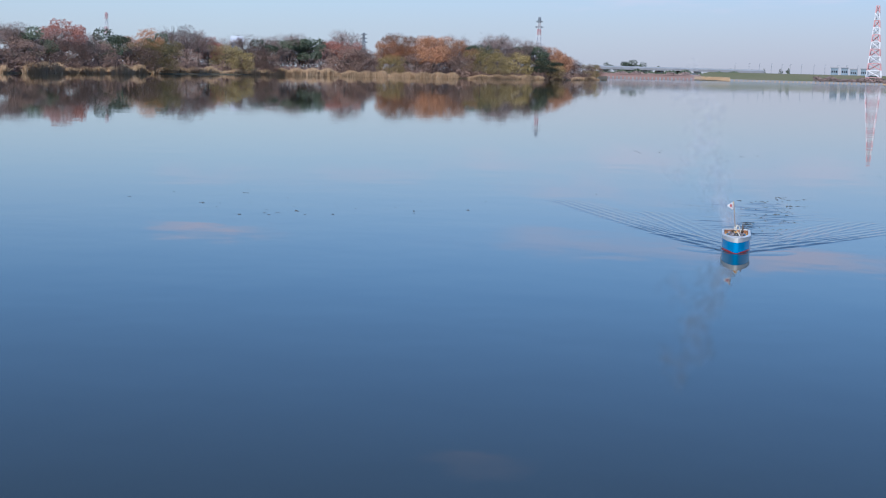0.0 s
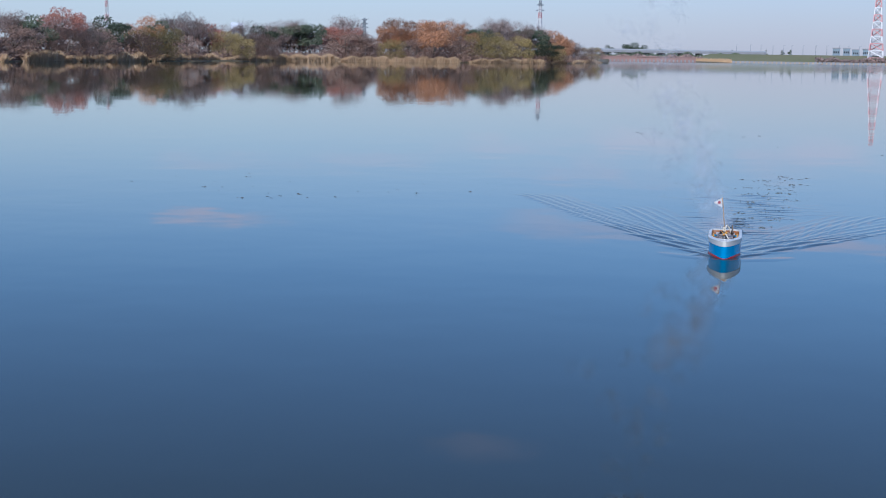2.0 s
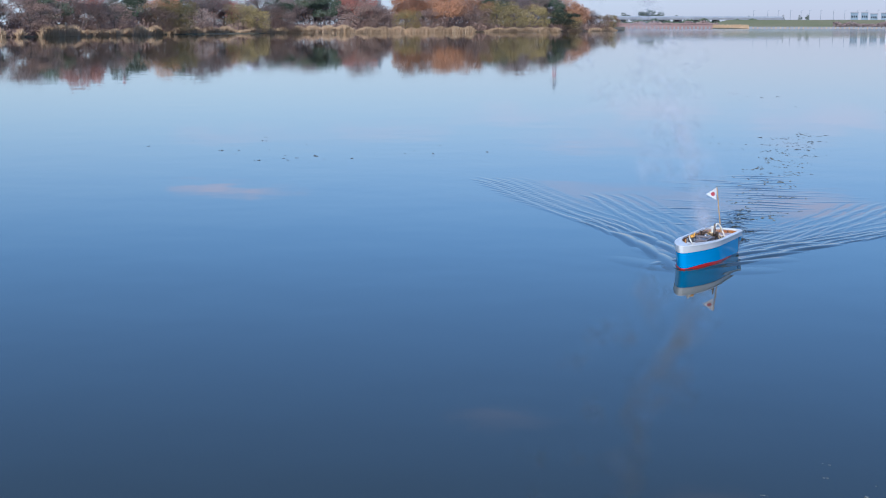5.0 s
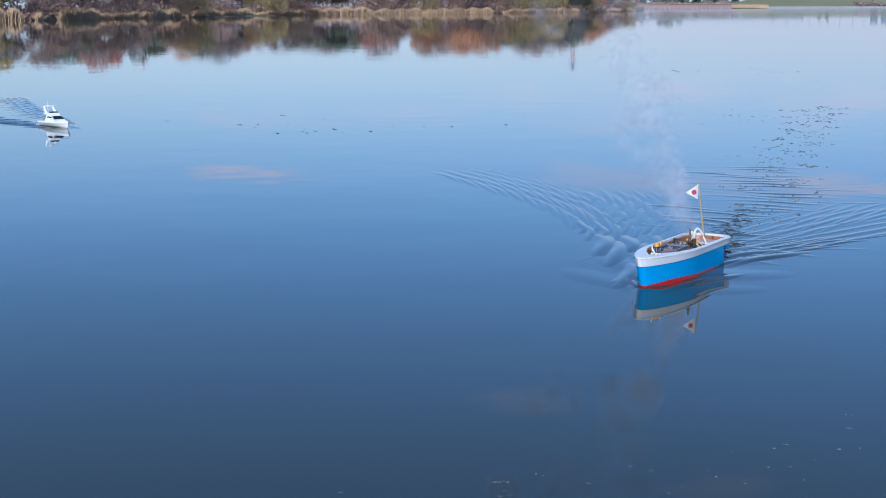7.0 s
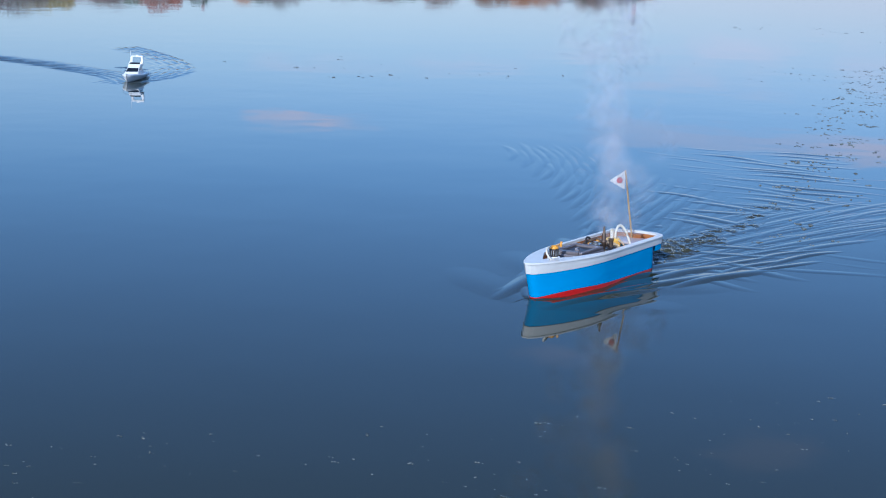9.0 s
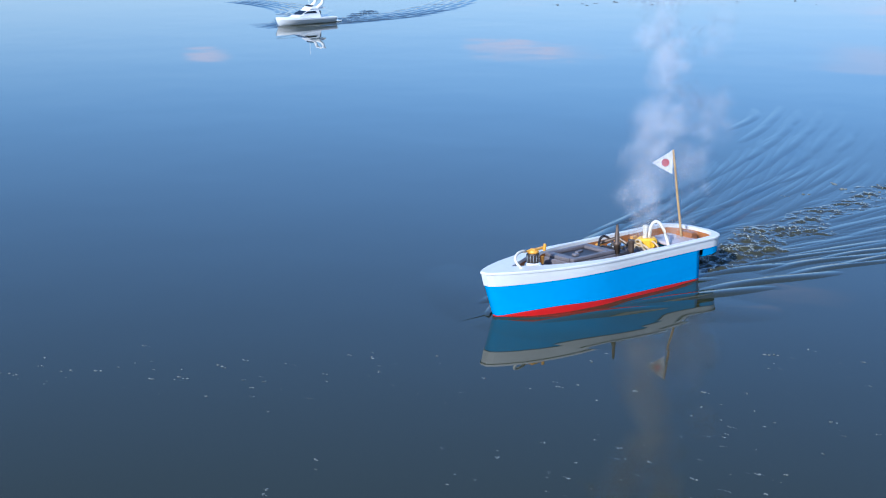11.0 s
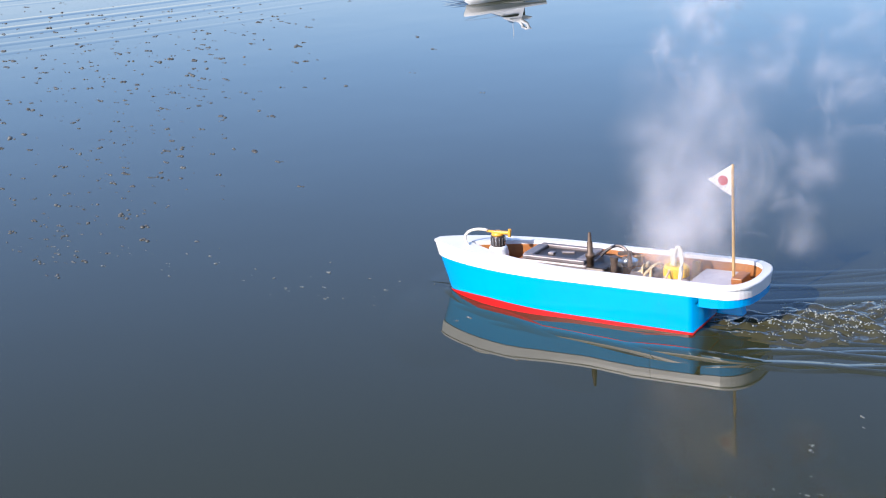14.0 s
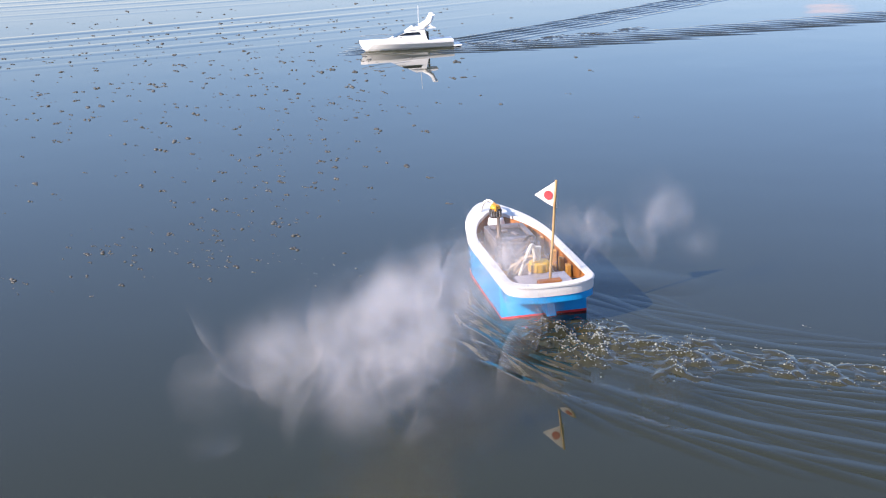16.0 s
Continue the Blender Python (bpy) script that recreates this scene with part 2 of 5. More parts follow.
M_GEL = mat("white gelcoat", (0.82, 0.82, 0.80), (0.76, 0.76, 0.75), 0.25, scale=6)
M_GLASS = mat("dark tinted window", (0.012, 0.014, 0.018), None, 0.08, scale=6)
M_FOAM = mat("pale water foam", (0.19, 0.20, 0.185), (0.07, 0.075, 0.065), 0.15, scale=60, fine=200, rand=0.3)
# far foam, its dark look against the bright sky reflection put into colour
M_SPECK = mat("far foam in contrast shade", (0.05, 0.047, 0.04), (0.10, 0.10, 0.09), 0.5, scale=60, rand=0.4)
M_SPRAY = mat("white churned froth", (0.26, 0.28, 0.26), (0.10, 0.11, 0.09), 0.15, scale=60, rand=0.3)
M_STEAM = steam_material()
M_BARK = mat("grey brown bark", (0.20, 0.155, 0.125), (0.12, 0.095, 0.08), 0.9, scale=2, fine=20, bump=0.3)
M_REED = mat("dry straw reeds", (0.62, 0.44, 0.27), (0.48, 0.33, 0.19), 0.8, scale=0.1, fine=1.0, rand=0.4, through_light=0.30)
M_GROUND = mat("brown shore earth and grass", (0.17, 0.125, 0.07), (0.10, 0.09, 0.045), 0.9, scale=0.05, fine=0.8)
M_BANK = mat("mown embankment grass", (0.16, 0.17, 0.065), (0.23, 0.20, 0.10), 0.9, scale=0.03, fine=0.5)
M_CONC = mat("weathered concrete", (0.30, 0.30, 0.31), (0.23, 0.23, 0.24), 0.8, scale=0.2, fine=3)
M_PINK = mat("reddish weir wall", (0.34, 0.21, 0.18), (0.28, 0.18, 0.16), 0.8, scale=0.1, fine=2)
# distance haze is mixed into this red, hence the pale pink
M_TRED = mat("haze-paled red tower paint", (0.60, 0.31, 0.30), None, 0.6, scale=0.5)
M_TWHITE = mat("white tower paint", (0.72, 0.70, 0.70), None, 0.6, scale=0.5)
M_TGREY = mat("galvanised pylon steel", (0.30, 0.32, 0.34), None, 0.5, 0.4, scale=0.5)
M_WALLS = mat("pale painted house wall", (0.22, 0.27, 0.31), (0.18, 0.23, 0.27), 0.8, scale=0.3)
M_RAIL = mat("grey road parapet", (0.38, 0.40, 0.43), (0.32, 0.34, 0.37), 0.7, scale=0.3)
M_ROOF = mat("light sheet roof", (0.72, 0.73, 0.76), (0.6, 0.62, 0.66), 0.5, scale=0.5)
LEAF = {
    "bare": mat("bare grey brown twigs", (0.38, 0.275, 0.235), (0.27, 0.20, 0.175), 0.9, scale=0.15, fine=1.5, rand=0.5, through_light=0.32),
    "rust": mat("rust orange leaves", (0.56, 0.275, 0.13), (0.43, 0.235, 0.14), 0.8, scale=0.15, fine=1.5, rand=0.5, through_light=0.32),
    "red": mat("dull red leaves", (0.45, 0.18, 0.13), (0.34, 0.17, 0.13), 0.8, scale=0.15, fine=1.5, rand=0.5, through_light=0.32),
    "olive": mat("olive yellow willow leaves", (0.46, 0.345, 0.13), (0.36, 0.28, 0.13), 0.8, scale=0.15, fine=1.5, rand=0.5, through_light=0.32),
    "green": mat("dark evergreen leaves", (0.155, 0.18, 0.11), (0.09, 0.115, 0.075), 0.8, scale=0.15, fine=1.5, rand=0.5, through_light=0.32),
    "brown": mat("withered brown leaves", (0.38, 0.25, 0.185), (0.27, 0.18, 0.14), 0.9, scale=0.15, fine=1.5, rand=0.5, through_light=0.32),
}


# ---------------------------------------------------------------- mesh helpers
class Shape:
    """Collects vertices and faces, then links them as one mesh object."""

    def __init__(self):
        self.v, self.f = [], []

    def add(self, verts, faces):
        k = len(self.v)
        self.v += [tuple(p) for p in verts]
        self.f += [tuple(i + k for i in q) for q in faces]

    def box(self, c, s, rz=0.0, taper=1.0):
        ca, sa = math.cos(rz), math.sin(rz)
        vs = []
        for z in (-0.5, 0.5):
            k = taper if z > 0 else 1.0
            for x, y in ((-.5, -.5), (.5, -.5), (.5, .5), (-.5, .5)):
                px, py = x * s[0] * k, y * s[1] * k
                vs.append((c[0] + ca * px - sa * py, c[1] + sa * px + ca * py, c[2] + z * s[2]))
        self.add(vs, [(3, 2, 1, 0), (4, 5, 6, 7), (0, 1, 5, 4), (1, 2, 6, 5), (2, 3, 7, 6), (3, 0, 4, 7)])
        return self

    def lathe(self, prof, n=16, c=(0, 0, 0), cap=True):
        vs = [(c[0] + r * math.cos(2 * math.pi * i / n), c[1] + r * math.sin(2 * math.pi * i / n), c[2] + z) for r, z in prof for i in range(n)]
        fs = [(j * n + i, j * n + (i + 1) % n, (j + 1) * n + (i + 1) % n, (j + 1) * n + i) for j in range(len(prof) - 1) for i in range(n)]
        if cap:
            fs += [tuple(range(n))[::-1], tuple(range((len(prof) - 1) * n, len(prof) * n))]
        self.add(vs, fs)
        return self

    def tube(self, pts, r, n=8, r2=None):
        pts = [Vector(p) for p in pts]
        r2 = r if r2 is None else r2
        vs = []
        for i, p in enumerate(pts):
            d = (pts[min(i + 1, len(pts) - 1)] - pts[max(i - 1, 0)]).normalized()
            a = d.orthogonal().normalized() if abs(d.z) > 0.9 else d.cross(Vector((0, 0, 1))).normalized()
            b = d.cross(a)
            k = r + (r2 - r) * i / max(1, len(pts) - 1)
            vs += [p + (a * math.cos(2 * math.pi * j / n) + b * math.sin(2 * math.pi * j / n)) * k for j in range(n)]
        fs = [(i * n + j, i * n + (j + 1) % n, (i + 1) * n + (j + 1) % n, (i + 1) * n + j) for i in range(len(pts) - 1) for j in range(n)]
        fs += [tuple(range(n))[::-1], tuple(range((len(pts) - 1) * n, len(pts) * n))]
        self.add(vs, fs)
        return self

    def mesh(self, name, material, smooth=False):
        me = bpy.data.meshes.new(name)
        me.from_pydata(self.v, [], self.f)
        me.materials.append(material)
        if smooth:
            me.polygons.foreach_set("use_smooth", [True] * len(me.polygons))
        me.update()
        return me

    def ob(self, name, material, parent=None, label="", smooth=False, bevel=0.0):
        o = new(name, self.mesh(name, material, smooth))
        if parent:
            o.parent = parent
        if label:
            tagged(o, label)
        if bevel:
            b = o.modifiers.new("bevel", "BEVEL")
            b.width, b.segments, b.limit_method = bevel, 2, "ANGLE"
        return o


def arc(p0, p1, p2, p3, n=14):
    """Points along a cubic curve."""
    p0, p1, p2, p3 = map(Vector, (p0, p1, p2, p3))
    return [p0 * (1 - t) ** 3 + p1 * 3 * t * (1 - t) ** 2 + p2 * 3 * t * t * (1 - t) + p3 * t ** 3 for t in (i / n for i in range(n + 1))]


def polar(yaw, d, z=0.0):
    """A place at that heading (degrees to the left of the y axis) and distance from the shore where the camera stands."""
    return (-math.sin(radians(yaw)) * d, math.cos(radians(yaw)) * d, z)


def curve_at(rows, t):
    """Row values at t, carried on in a straight line before the first and after the last."""
    if t <= rows[0][0]:
        a, b = rows[0], rows[3]
    elif t >= rows[-1][0]:
        a, b = rows[-2], rows[-1]
    else:
        for a, b in zip(rows, rows[1:]):
            if t <= b[0]:
                break
    k = (t - a[0]) / (b[0] - a[0])
    return [p + (q - p) * k for p, q in zip(a[1:], b[1:])]


# ---------------------------------------------------------------- water and land
w = Shape()
w.add([(-4200, -4200, 0), (4200, -4200, 0), (4200, 4200, 0), (-4200, 4200, 0)], [(0, 1, 2, 3)])
tagged(w.ob("water", M_WATER), "calm blue lake water mirroring the sky", "water", kind="structure")

SHORE = [(178, 150), (120, 150), (80, 150), (60, 155), (46, 165), (39, 178), (34, 215), (28, 272), (24, 292), (20, 308), (17, 335), (15.2, 372), (14.4, 385), (14.6, 400),
         (15.6, 640), (10.5, 655), (7, 690), (3, 720), (-4, 720), (-30, 700), (-80, 600), (-150, 400), (-178, 300)]
land = Shape()
vs, fs = [], []
for yaw, d in SHORE:
    for k, z in ((0, -0.25), (1.5, 0.12), (8, 0.5), (60, 0.9), (3300, 3.0)):
        vs.append(polar(yaw, d + k, z))
for i in range(len(SHORE) - 1):
    for j in range(4):
        a = i * 5 + j
        fs.append((a, a + 1, a + 6, a + 5))
land.add(vs, fs)
tagged(land.ob("ground", M_GROUND), "flat brown lakeside ground under the autumn trees", "ground", kind="structure")


def shore_at(yaw):
    pts = SHORE[:13]
    for (y0, d0), (y1, d1) in zip(pts, pts[1:]):
        if y1 <= yaw <= y0:
            return d0 + (d1 - d0) * (yaw - y0) / (y1 - y0)
    return pts[-1][1]


# the bank behind and under the camera
bank = Shape()
bank.add([(-60, -0.9, -0.3), (60, -0.9, -0.3), (60, -1.6, 0.1), (-60, -1.6, 0.1), (60, -40, 0.8), (-60, -40, 0.8)], [(0, 1, 2, 3), (3, 2, 4, 5)])
tagged(bank.ob("ground_bank", M_GROUND), "earthy lake bank with short grass", "ground", kind="structure")


# ---------------------------------------------------------------- trees
def leaf_cloud(sh, rng, lobes, count, size, long=1.0):
    """Small ragged leaf pieces strewn through a few uneven lobes."""
    for _ in range(count):
        cx, cy, cz, rx, ry, rz = lobes[rng.randrange(len(lobes))]
        while True:
            p = [rng.uniform(-1, 1) for _ in range(3)]
            q = sum(c * c for c in p)
            if 0.12 < q < 1:
                break
        k = 1.0 + rng.uniform(-0.12, 0.18)
        c = Vector((cx + p[0] * rx * k, cy + p[1] * ry * k, cz + p[2] * rz * k))
        a = Vector((rng.gauss(0, 1), rng.gauss(0, 1), rng.gauss(0, 1))).normalized()
        b = a.orthogonal().normalized()
        s = size * rng.uniform(0.6, 1.4)
        a = a * s * long
        b = b * s / long
        sh.add([c - a - b * 0.4, c + b * rng.uniform(0.5, 1.1), c + a * rng.uniform(0.7, 1.2), c - b * rng.uniform(0.5, 1.0)], [(0, 3, 2, 1)])


TREE_WORDS = {
    "bare": "bare grey-brown tree with fine twigs by the water", "rust": "autumn tree with rust-orange leaves in the belt", "red": "autumn tree with dull red leaves in the belt",
    "olive": "olive-yellow willow leaning over the reeds", "green": "dark evergreen tree among bare trees", "brown": "tree with withered brown leaves in the belt"}


def make_tree(kind, h, wide, seed):
    """A tapered trunk with limbs under a crown of small pieces."""
    rng = random.Random(seed)
    root = new(kind + "_tree")
    tr = Shape()
    top = Vector((rng.uniform(-.3, .3), rng.uniform(-.3, .3), h * 0.62))
    tr.tube([(0, 0, -0.4), (top.x * 0.3, top.y * 0.3, h * 0.3), top], h * 0.022, 6, h * 0.008)
    lobes = []
    for i in range(9 if kind == "bare" else 8):
        a = 2 * math.pi * (i + rng.uniform(-.3, .3)) / 8
        r = wide * rng.uniform(0.22, 0.42)
        z0 = h * rng.uniform(0.16, 0.5)
        end = Vector((math.cos(a) * r, math.sin(a) * r, h * rng.uniform(0.42, 0.84)))
        mid = Vector((end.x * 0.5, end.y * 0.5, (z0 + end.z) * 0.53))
        tr.tube([(top.x * z0 / h, top.y * z0 / h, z0), mid, end], h * 0.010, 4, h * 0.003)
        if kind == "bare":
            for _ in range(16):
                e2 = end + Vector((rng.gauss(0, 1) * wide * 0.15, rng.gauss(0, 1) * wide * 0.15, rng.uniform(0.0, 0.24) * h))
                tr.tube([mid.lerp(end, rng.uniform(0.2, 1)), e2], h * 0.0035, 3, h * 0.001)
        lobes.append((end.x, end.y, end.z, wide * rng.uniform(0.14, 0.24), wide * rng.uniform(0.14, 0.24), h * rng.uniform(0.10, 0.17)))
    lobes.append((0, 0, h * 0.8, wide * 0.22, wide * 0.22, h * 0.17))
    if kind in ("olive", "brown"):
        lobes += [(math.cos(i) * wide * 0.33, math.sin(i) * wide * 0.33, h * 0.3, wide * 0.18, wide * 0.18, h * 0.22) for i in range(6)]
    tr.ob("trunk", M_BARK, root)
    cr = Shape()
    if kind == "bare":
        leaf_cloud(cr, rng, lobes, 4200, 0.078 * h / 8, 3.0)
    elif kind == "green":
        leaf_cloud(cr, rng, lobes, 3400, 0.155 * h / 8)
    else:
        leaf_cloud(cr, rng, lobes, 3900, 0.115 * h / 8, 1.5)
    cr.ob("crown", LEAF[kind], root)
    tagged(root, TREE_WORDS[kind], "tree", "lakeside tree belt")
    return root


PROTO = {}
for kind in LEAF:
    for v in range(2):
        PROTO[kind, v] = make_tree(kind, 8.0, 8.0 if kind != "bare" else 7.0, sum(map(ord, kind)) * 7 + v)
USED = set()


def plant(kind, yaw, back, h, wide):
    """A tree at that heading, so far behind the waterline, in metres high and wide."""
    v = random.randrange(2)
    x, y, _ = polar(yaw, shore_at(yaw) + back)
    z = 0.12 if back < 3 else 0.5
    m = Matrix.LocRotScale((x, y, z), Euler((0, 0, random.uniform(0, 6.28))), (wide / 8, wide / 8, h / 8))
    if (kind, v) not in USED:
        USED.add((kind, v))
        PROTO[kind, v].matrix_basis = m
    else:
        copy_unscaled(PROTO[kind, v], m)


def copy_unscaled(ob, m):
    s = ob.scale.copy()
    ob.scale = (1, 1, 1)
    c = copy_thing(ob, m)
    ob.scale = s
    return c


def lower_left(px):
    """The belt stands lower towards its near end."""
    return min(1.0, 0.86 + 0.14 * max(0.0, (px - 300) / 350))


def yaw_of(x):
    """Heading of a mark along the far shore, by its place in the opening view."""
    return 20.97 - math.degrees(math.atan((x - 792) / 2458))


# the belt: back rows of taller trees, then the lower trees at the water
BACK = [("bare", 35, 40), ("bare", 20, 42), ("green", 60, 50), ("red", 108, 33), ("bare", 85, 52), ("bare", 150, 55), ("green", 182, 50), ("green", 205, 62), ("brown", 230, 62), ("rust", 258, 48),
        ("green", 285, 56), ("bare", 330, 42), ("bare", 312, 58), ("bare", 352, 52), ("red", 370, 66), ("bare", 395, 68), ("bare", 442, 62), ("green", 455, 72), ("bare", 480, 66), ("bare", 498, 62),
        ("green", 512, 74), ("bare", 530, 62), ("green", 545, 72), ("red", 588, 78), ("bare", 598, 58), ("red", 612, 80), ("bare", 640, 84), ("rust", 690, 80), ("rust", 705, 66), ("bare", 722, 76),
        ("rust", 748, 70), ("rust", 770, 72), ("bare", 795, 66), ("rust", 812, 78), ("green", 842, 84), ("bare", 868, 66), ("bare", 890, 66), ("bare", 912, 72), ("green", 935, 86), ("bare", 948, 80),
        ("rust", 978, 88), ("rust", 990, 96), ("brown", 1002, 106)]
FRONT = [("brown", 25, 66), ("bare", 45, 74), ("brown", 118, 66), ("bare", 145, 60), ("brown", 175, 70), ("olive", 265, 62), ("olive", 285, 66), ("brown", 250, 78), ("brown", 330, 82), ("olive", 398, 80), ("olive", 420, 82),
         ("brown", 448, 84), ("brown", 470, 92), ("brown", 610, 84), ("brown", 640, 92), ("olive", 690, 98), ("brown", 735, 96), ("rust", 765, 84), ("brown", 812, 98), ("olive", 850, 88), ("olive", 878, 96),
         ("olive", 915, 96), ("green", 962, 104), ("olive", 975, 108), ("rust", 985, 104), ("brown", 1030, 116), ("olive", 1046, 118), ("brown", 1056, 120)]
random.seed(5)
for kind, px, top in BACK:
    yaw = yaw_of(px)
    d = shore_at(yaw) + 16
    base = 132 + max(0, px - 300) * 0.0155
    h = (base - top) / 2438 * d * 1.02 * lower_left(px)
    plant(kind, yaw, random.uniform(12, 20), h, h * random.uniform(0.95, 1.25))
for kind, px, top in FRONT:
    yaw = yaw_of(px)
    d = shore_at(yaw) + 3
    base = 132 + max(0, px - 300) * 0.0155
    h = (base - top) / 2438 * d * lower_left(px)
    plant(kind, yaw, random.uniform(1.0, 4.5), h, h * random.uniform(1.15, 1.6))
# the belt goes on past the first view
for i in range(34):
    yaw = 39.5 + i * 0.75 + random.uniform(-.3, .3)
    kind = random.choice(["bare", "brown", "olive", "green", "rust", "bare", "brown"])
    h = random.uniform(4.8, 7.2)
    plant(kind, yaw, random.uniform(1.5, 16), h, h * random.uniform(1.0, 1.5))
# thin screen of far trees that closes the gaps low down
for i in range(40):
    px = 10 + i * 25.5
    yaw = yaw_of(px)
    d = shore_at(yaw)
    h = (132 - 84 + max(0, px - 300) * -0.01) / 2438 * d * random.uniform(0.85, 1.1) * lower_left(px)
    plant(random.choice(["brown", "bare", "bare", "brown", "rust"]), yaw, random.uniform(22, 30), h, h * 1.5)


# reeds in front of the trees
def reed_belt():
    rng = random.Random(11)
    sh = Shape()
    beds = [(0, 12, 104), (40, 112, 102), (190, 262, 108), (268, 392, 113), (112, 190, 114), (395, 484, 118), (600, 690, 121), (484, 600, 116), (690, 812, 123), (830, 962, 128), (975, 1000, 133), (1012, 1060, 132), (-400, -300, 100), (-280, -160, 100), (-140, -20, 100)]
    for a, b, top in beds:
        n = int((b - a) * 42 * (shore_at(yaw_of(a)) / 290) ** 1.6)
        for _ in range(n):
            px = rng.uniform(a, b)
            yaw = yaw_of(px)
            d = shore_at(yaw) + rng.uniform(-1.2, 2.2)
            base = 131 + max(0, px - 300) * 0.0155
            edge = min(1.0, 0.45 + min(px - a, b - px) / 18)
            h = (base - top) / 2438 * d * (0.6 + 0.4 * rng.random() ** 0.5) * (0.88 + 0.16 * math.sin(px * 0.23 + a)) * edge * 0.74
            x, y, _ = polar(yaw, d)
            wd = rng.uniform(0.02, 0.06)
            an = rng.uniform(0, 3.14)
            dx, dy = math.cos(an) * wd, math.sin(an) * wd
            lx, ly = rng.gauss(0, 0.28), rng.gauss(0, 0.28)
            sh.add([(x - dx, y - dy, -0.1), (x + dx, y + dy, -0.1), (x + lx * .5 + dx * 1.2, y + ly * .5 + dy, h * .7), (x + lx, y + ly, h), (x + lx * .5 - dx * 1.2, y + ly * .5 - dy, h * .7)], [(0, 1, 2, 3, 4)])
    tagged(sh.ob("reeds", M_REED), "dry straw-coloured reeds along the waterline", "reeds", kind="stuff")


reed_belt()


def brush_belt():
    """Tangled scrub under and behind the trees, down to the waterline."""
    rng = random.Random(12)
    for name, words, material, lo, hi, back in (("scrub", "tangled brown scrub under the shore trees", LEAF["brown"], 0.5, 2.6, (0.5, 9)), ("thicket", "grey bare thicket behind the shore trees", LEAF["bare"], 1.0, 5.4, (10, 26))):
        sh = Shape()
        for _ in range(24000):
            px = rng.uniform(-420, 1054)
            yaw = yaw_of(px)
            d = shore_at(yaw)
            k = d / 280
            x, y, _ = polar(yaw, d + rng.uniform(*back))
            top = rng.uniform(lo, hi) * k * (0.75 + 0.4 * math.sin(px * 0.05) * math.sin(px * 0.017 + 1))
            c = Vector((x, y, 0.1 + top * rng.random()))
            a = Vector((rng.gauss(0, 1), rng.gauss(0, 1), rng.gauss(0, 1.2))).normalized() * rng.uniform(0.15, 0.45)
            b = a.orthogonal().normalized() * rng.uniform(0.05, 0.2)
            sh.add([c - a, c + b, c + a, c - b], [(0, 1, 2, 3)])
        tagged(sh.ob(name, material), words, "undergrowth", kind="stuff")


brush_belt()


# ---------------------------------------------------------------- far shore
def lattice_tower(x, y, h, base, top, bands, materials, arms, label):
    """A four-legged lattice tower in coloured sections, with cross arms."""
    root = new("lattice_tower")
    root.location = (x, y, 0)
    for k in range(bands):
        z0, z1 = h * k / bands, h * (k + 1) / bands
        b0, b1 = base + (top - base) * (k / bands) ** 0.7, base + (top - base) * ((k + 1) / bands) ** 0.7
        t = max(0.07, base * 0.080)
        paint = materials[k % len(materials)]
        for sx, sy in ((1, 1), (1, -1), (-1, -1), (-1, 1)):
            nx, ny = sy, -sx
            Shape().tube([(sx * b0, sy * b0, z0), (sx * b1, sy * b1, z1)], t, 4).ob("leg", paint, root)
            Shape().tube([(sx * b0, sy * b0, z0), (nx * b1, ny * b1, z1)], t * 0.6, 3).ob("brace", paint, root)
            Shape().tube([(nx * b0, ny * b0, z0), (sx * b1, sy * b1, z1)], t * 0.6, 3).ob("brace", paint, root)
            Shape().tube([(sx * b1, sy * b1, z1), (nx * b1, ny * b1, z1)], t * 0.6, 3).ob("strut", paint, root)
    for z, span in arms:
        sh = Shape()
        for s in (-1, 1):
            sh.tube([(0, 0, z + 0.5), (s * span, 0, z)], 0.16, 4)
            sh.tube([(0, 0, z - 0.3), (s * span, 0, z)], 0.12, 4)
        sh.ob("cross_arm", materials[-1], root)
    tagged(root, label, "pylon", "pylons beyond the lake")


def at_px(px, d, z=0.0):
    return polar(yaw_of(px), d, z)


x, y, _ = at_px(1546, 690)
lattice_tower(x, y, 37.0, 4.0, 0.7, 11, [M_TRED, M_TWHITE], [], "tall red and white lattice tower on the far bank")
x, y, _ = at_px(952, 640)
lattice_tower(x, y, 27.0, 1.7, 0.4, 10, [M_TWHITE, M_TWHITE, M_TRED, M_TWHITE, M_TGREY], [(22.5, 2.0), (25, 1.7)], "red and white power pylon behind the trees")
x, y, _ = at_px(643, 680)
lattice_tower(x, y, 19.0, 1.5, 0.3, 8, [M_TGREY], [(14.5, 2.2), (16.3, 1.9), (18.2, 1.5)], "grey steel power pylon behind the trees")
x, y, _ = at_px(189, 520)
lattice_tower(x, y, 19.5, 0.9, 0.35, 8, [M_TWHITE, M_TRED], [], "slim red and white mast behind the trees")


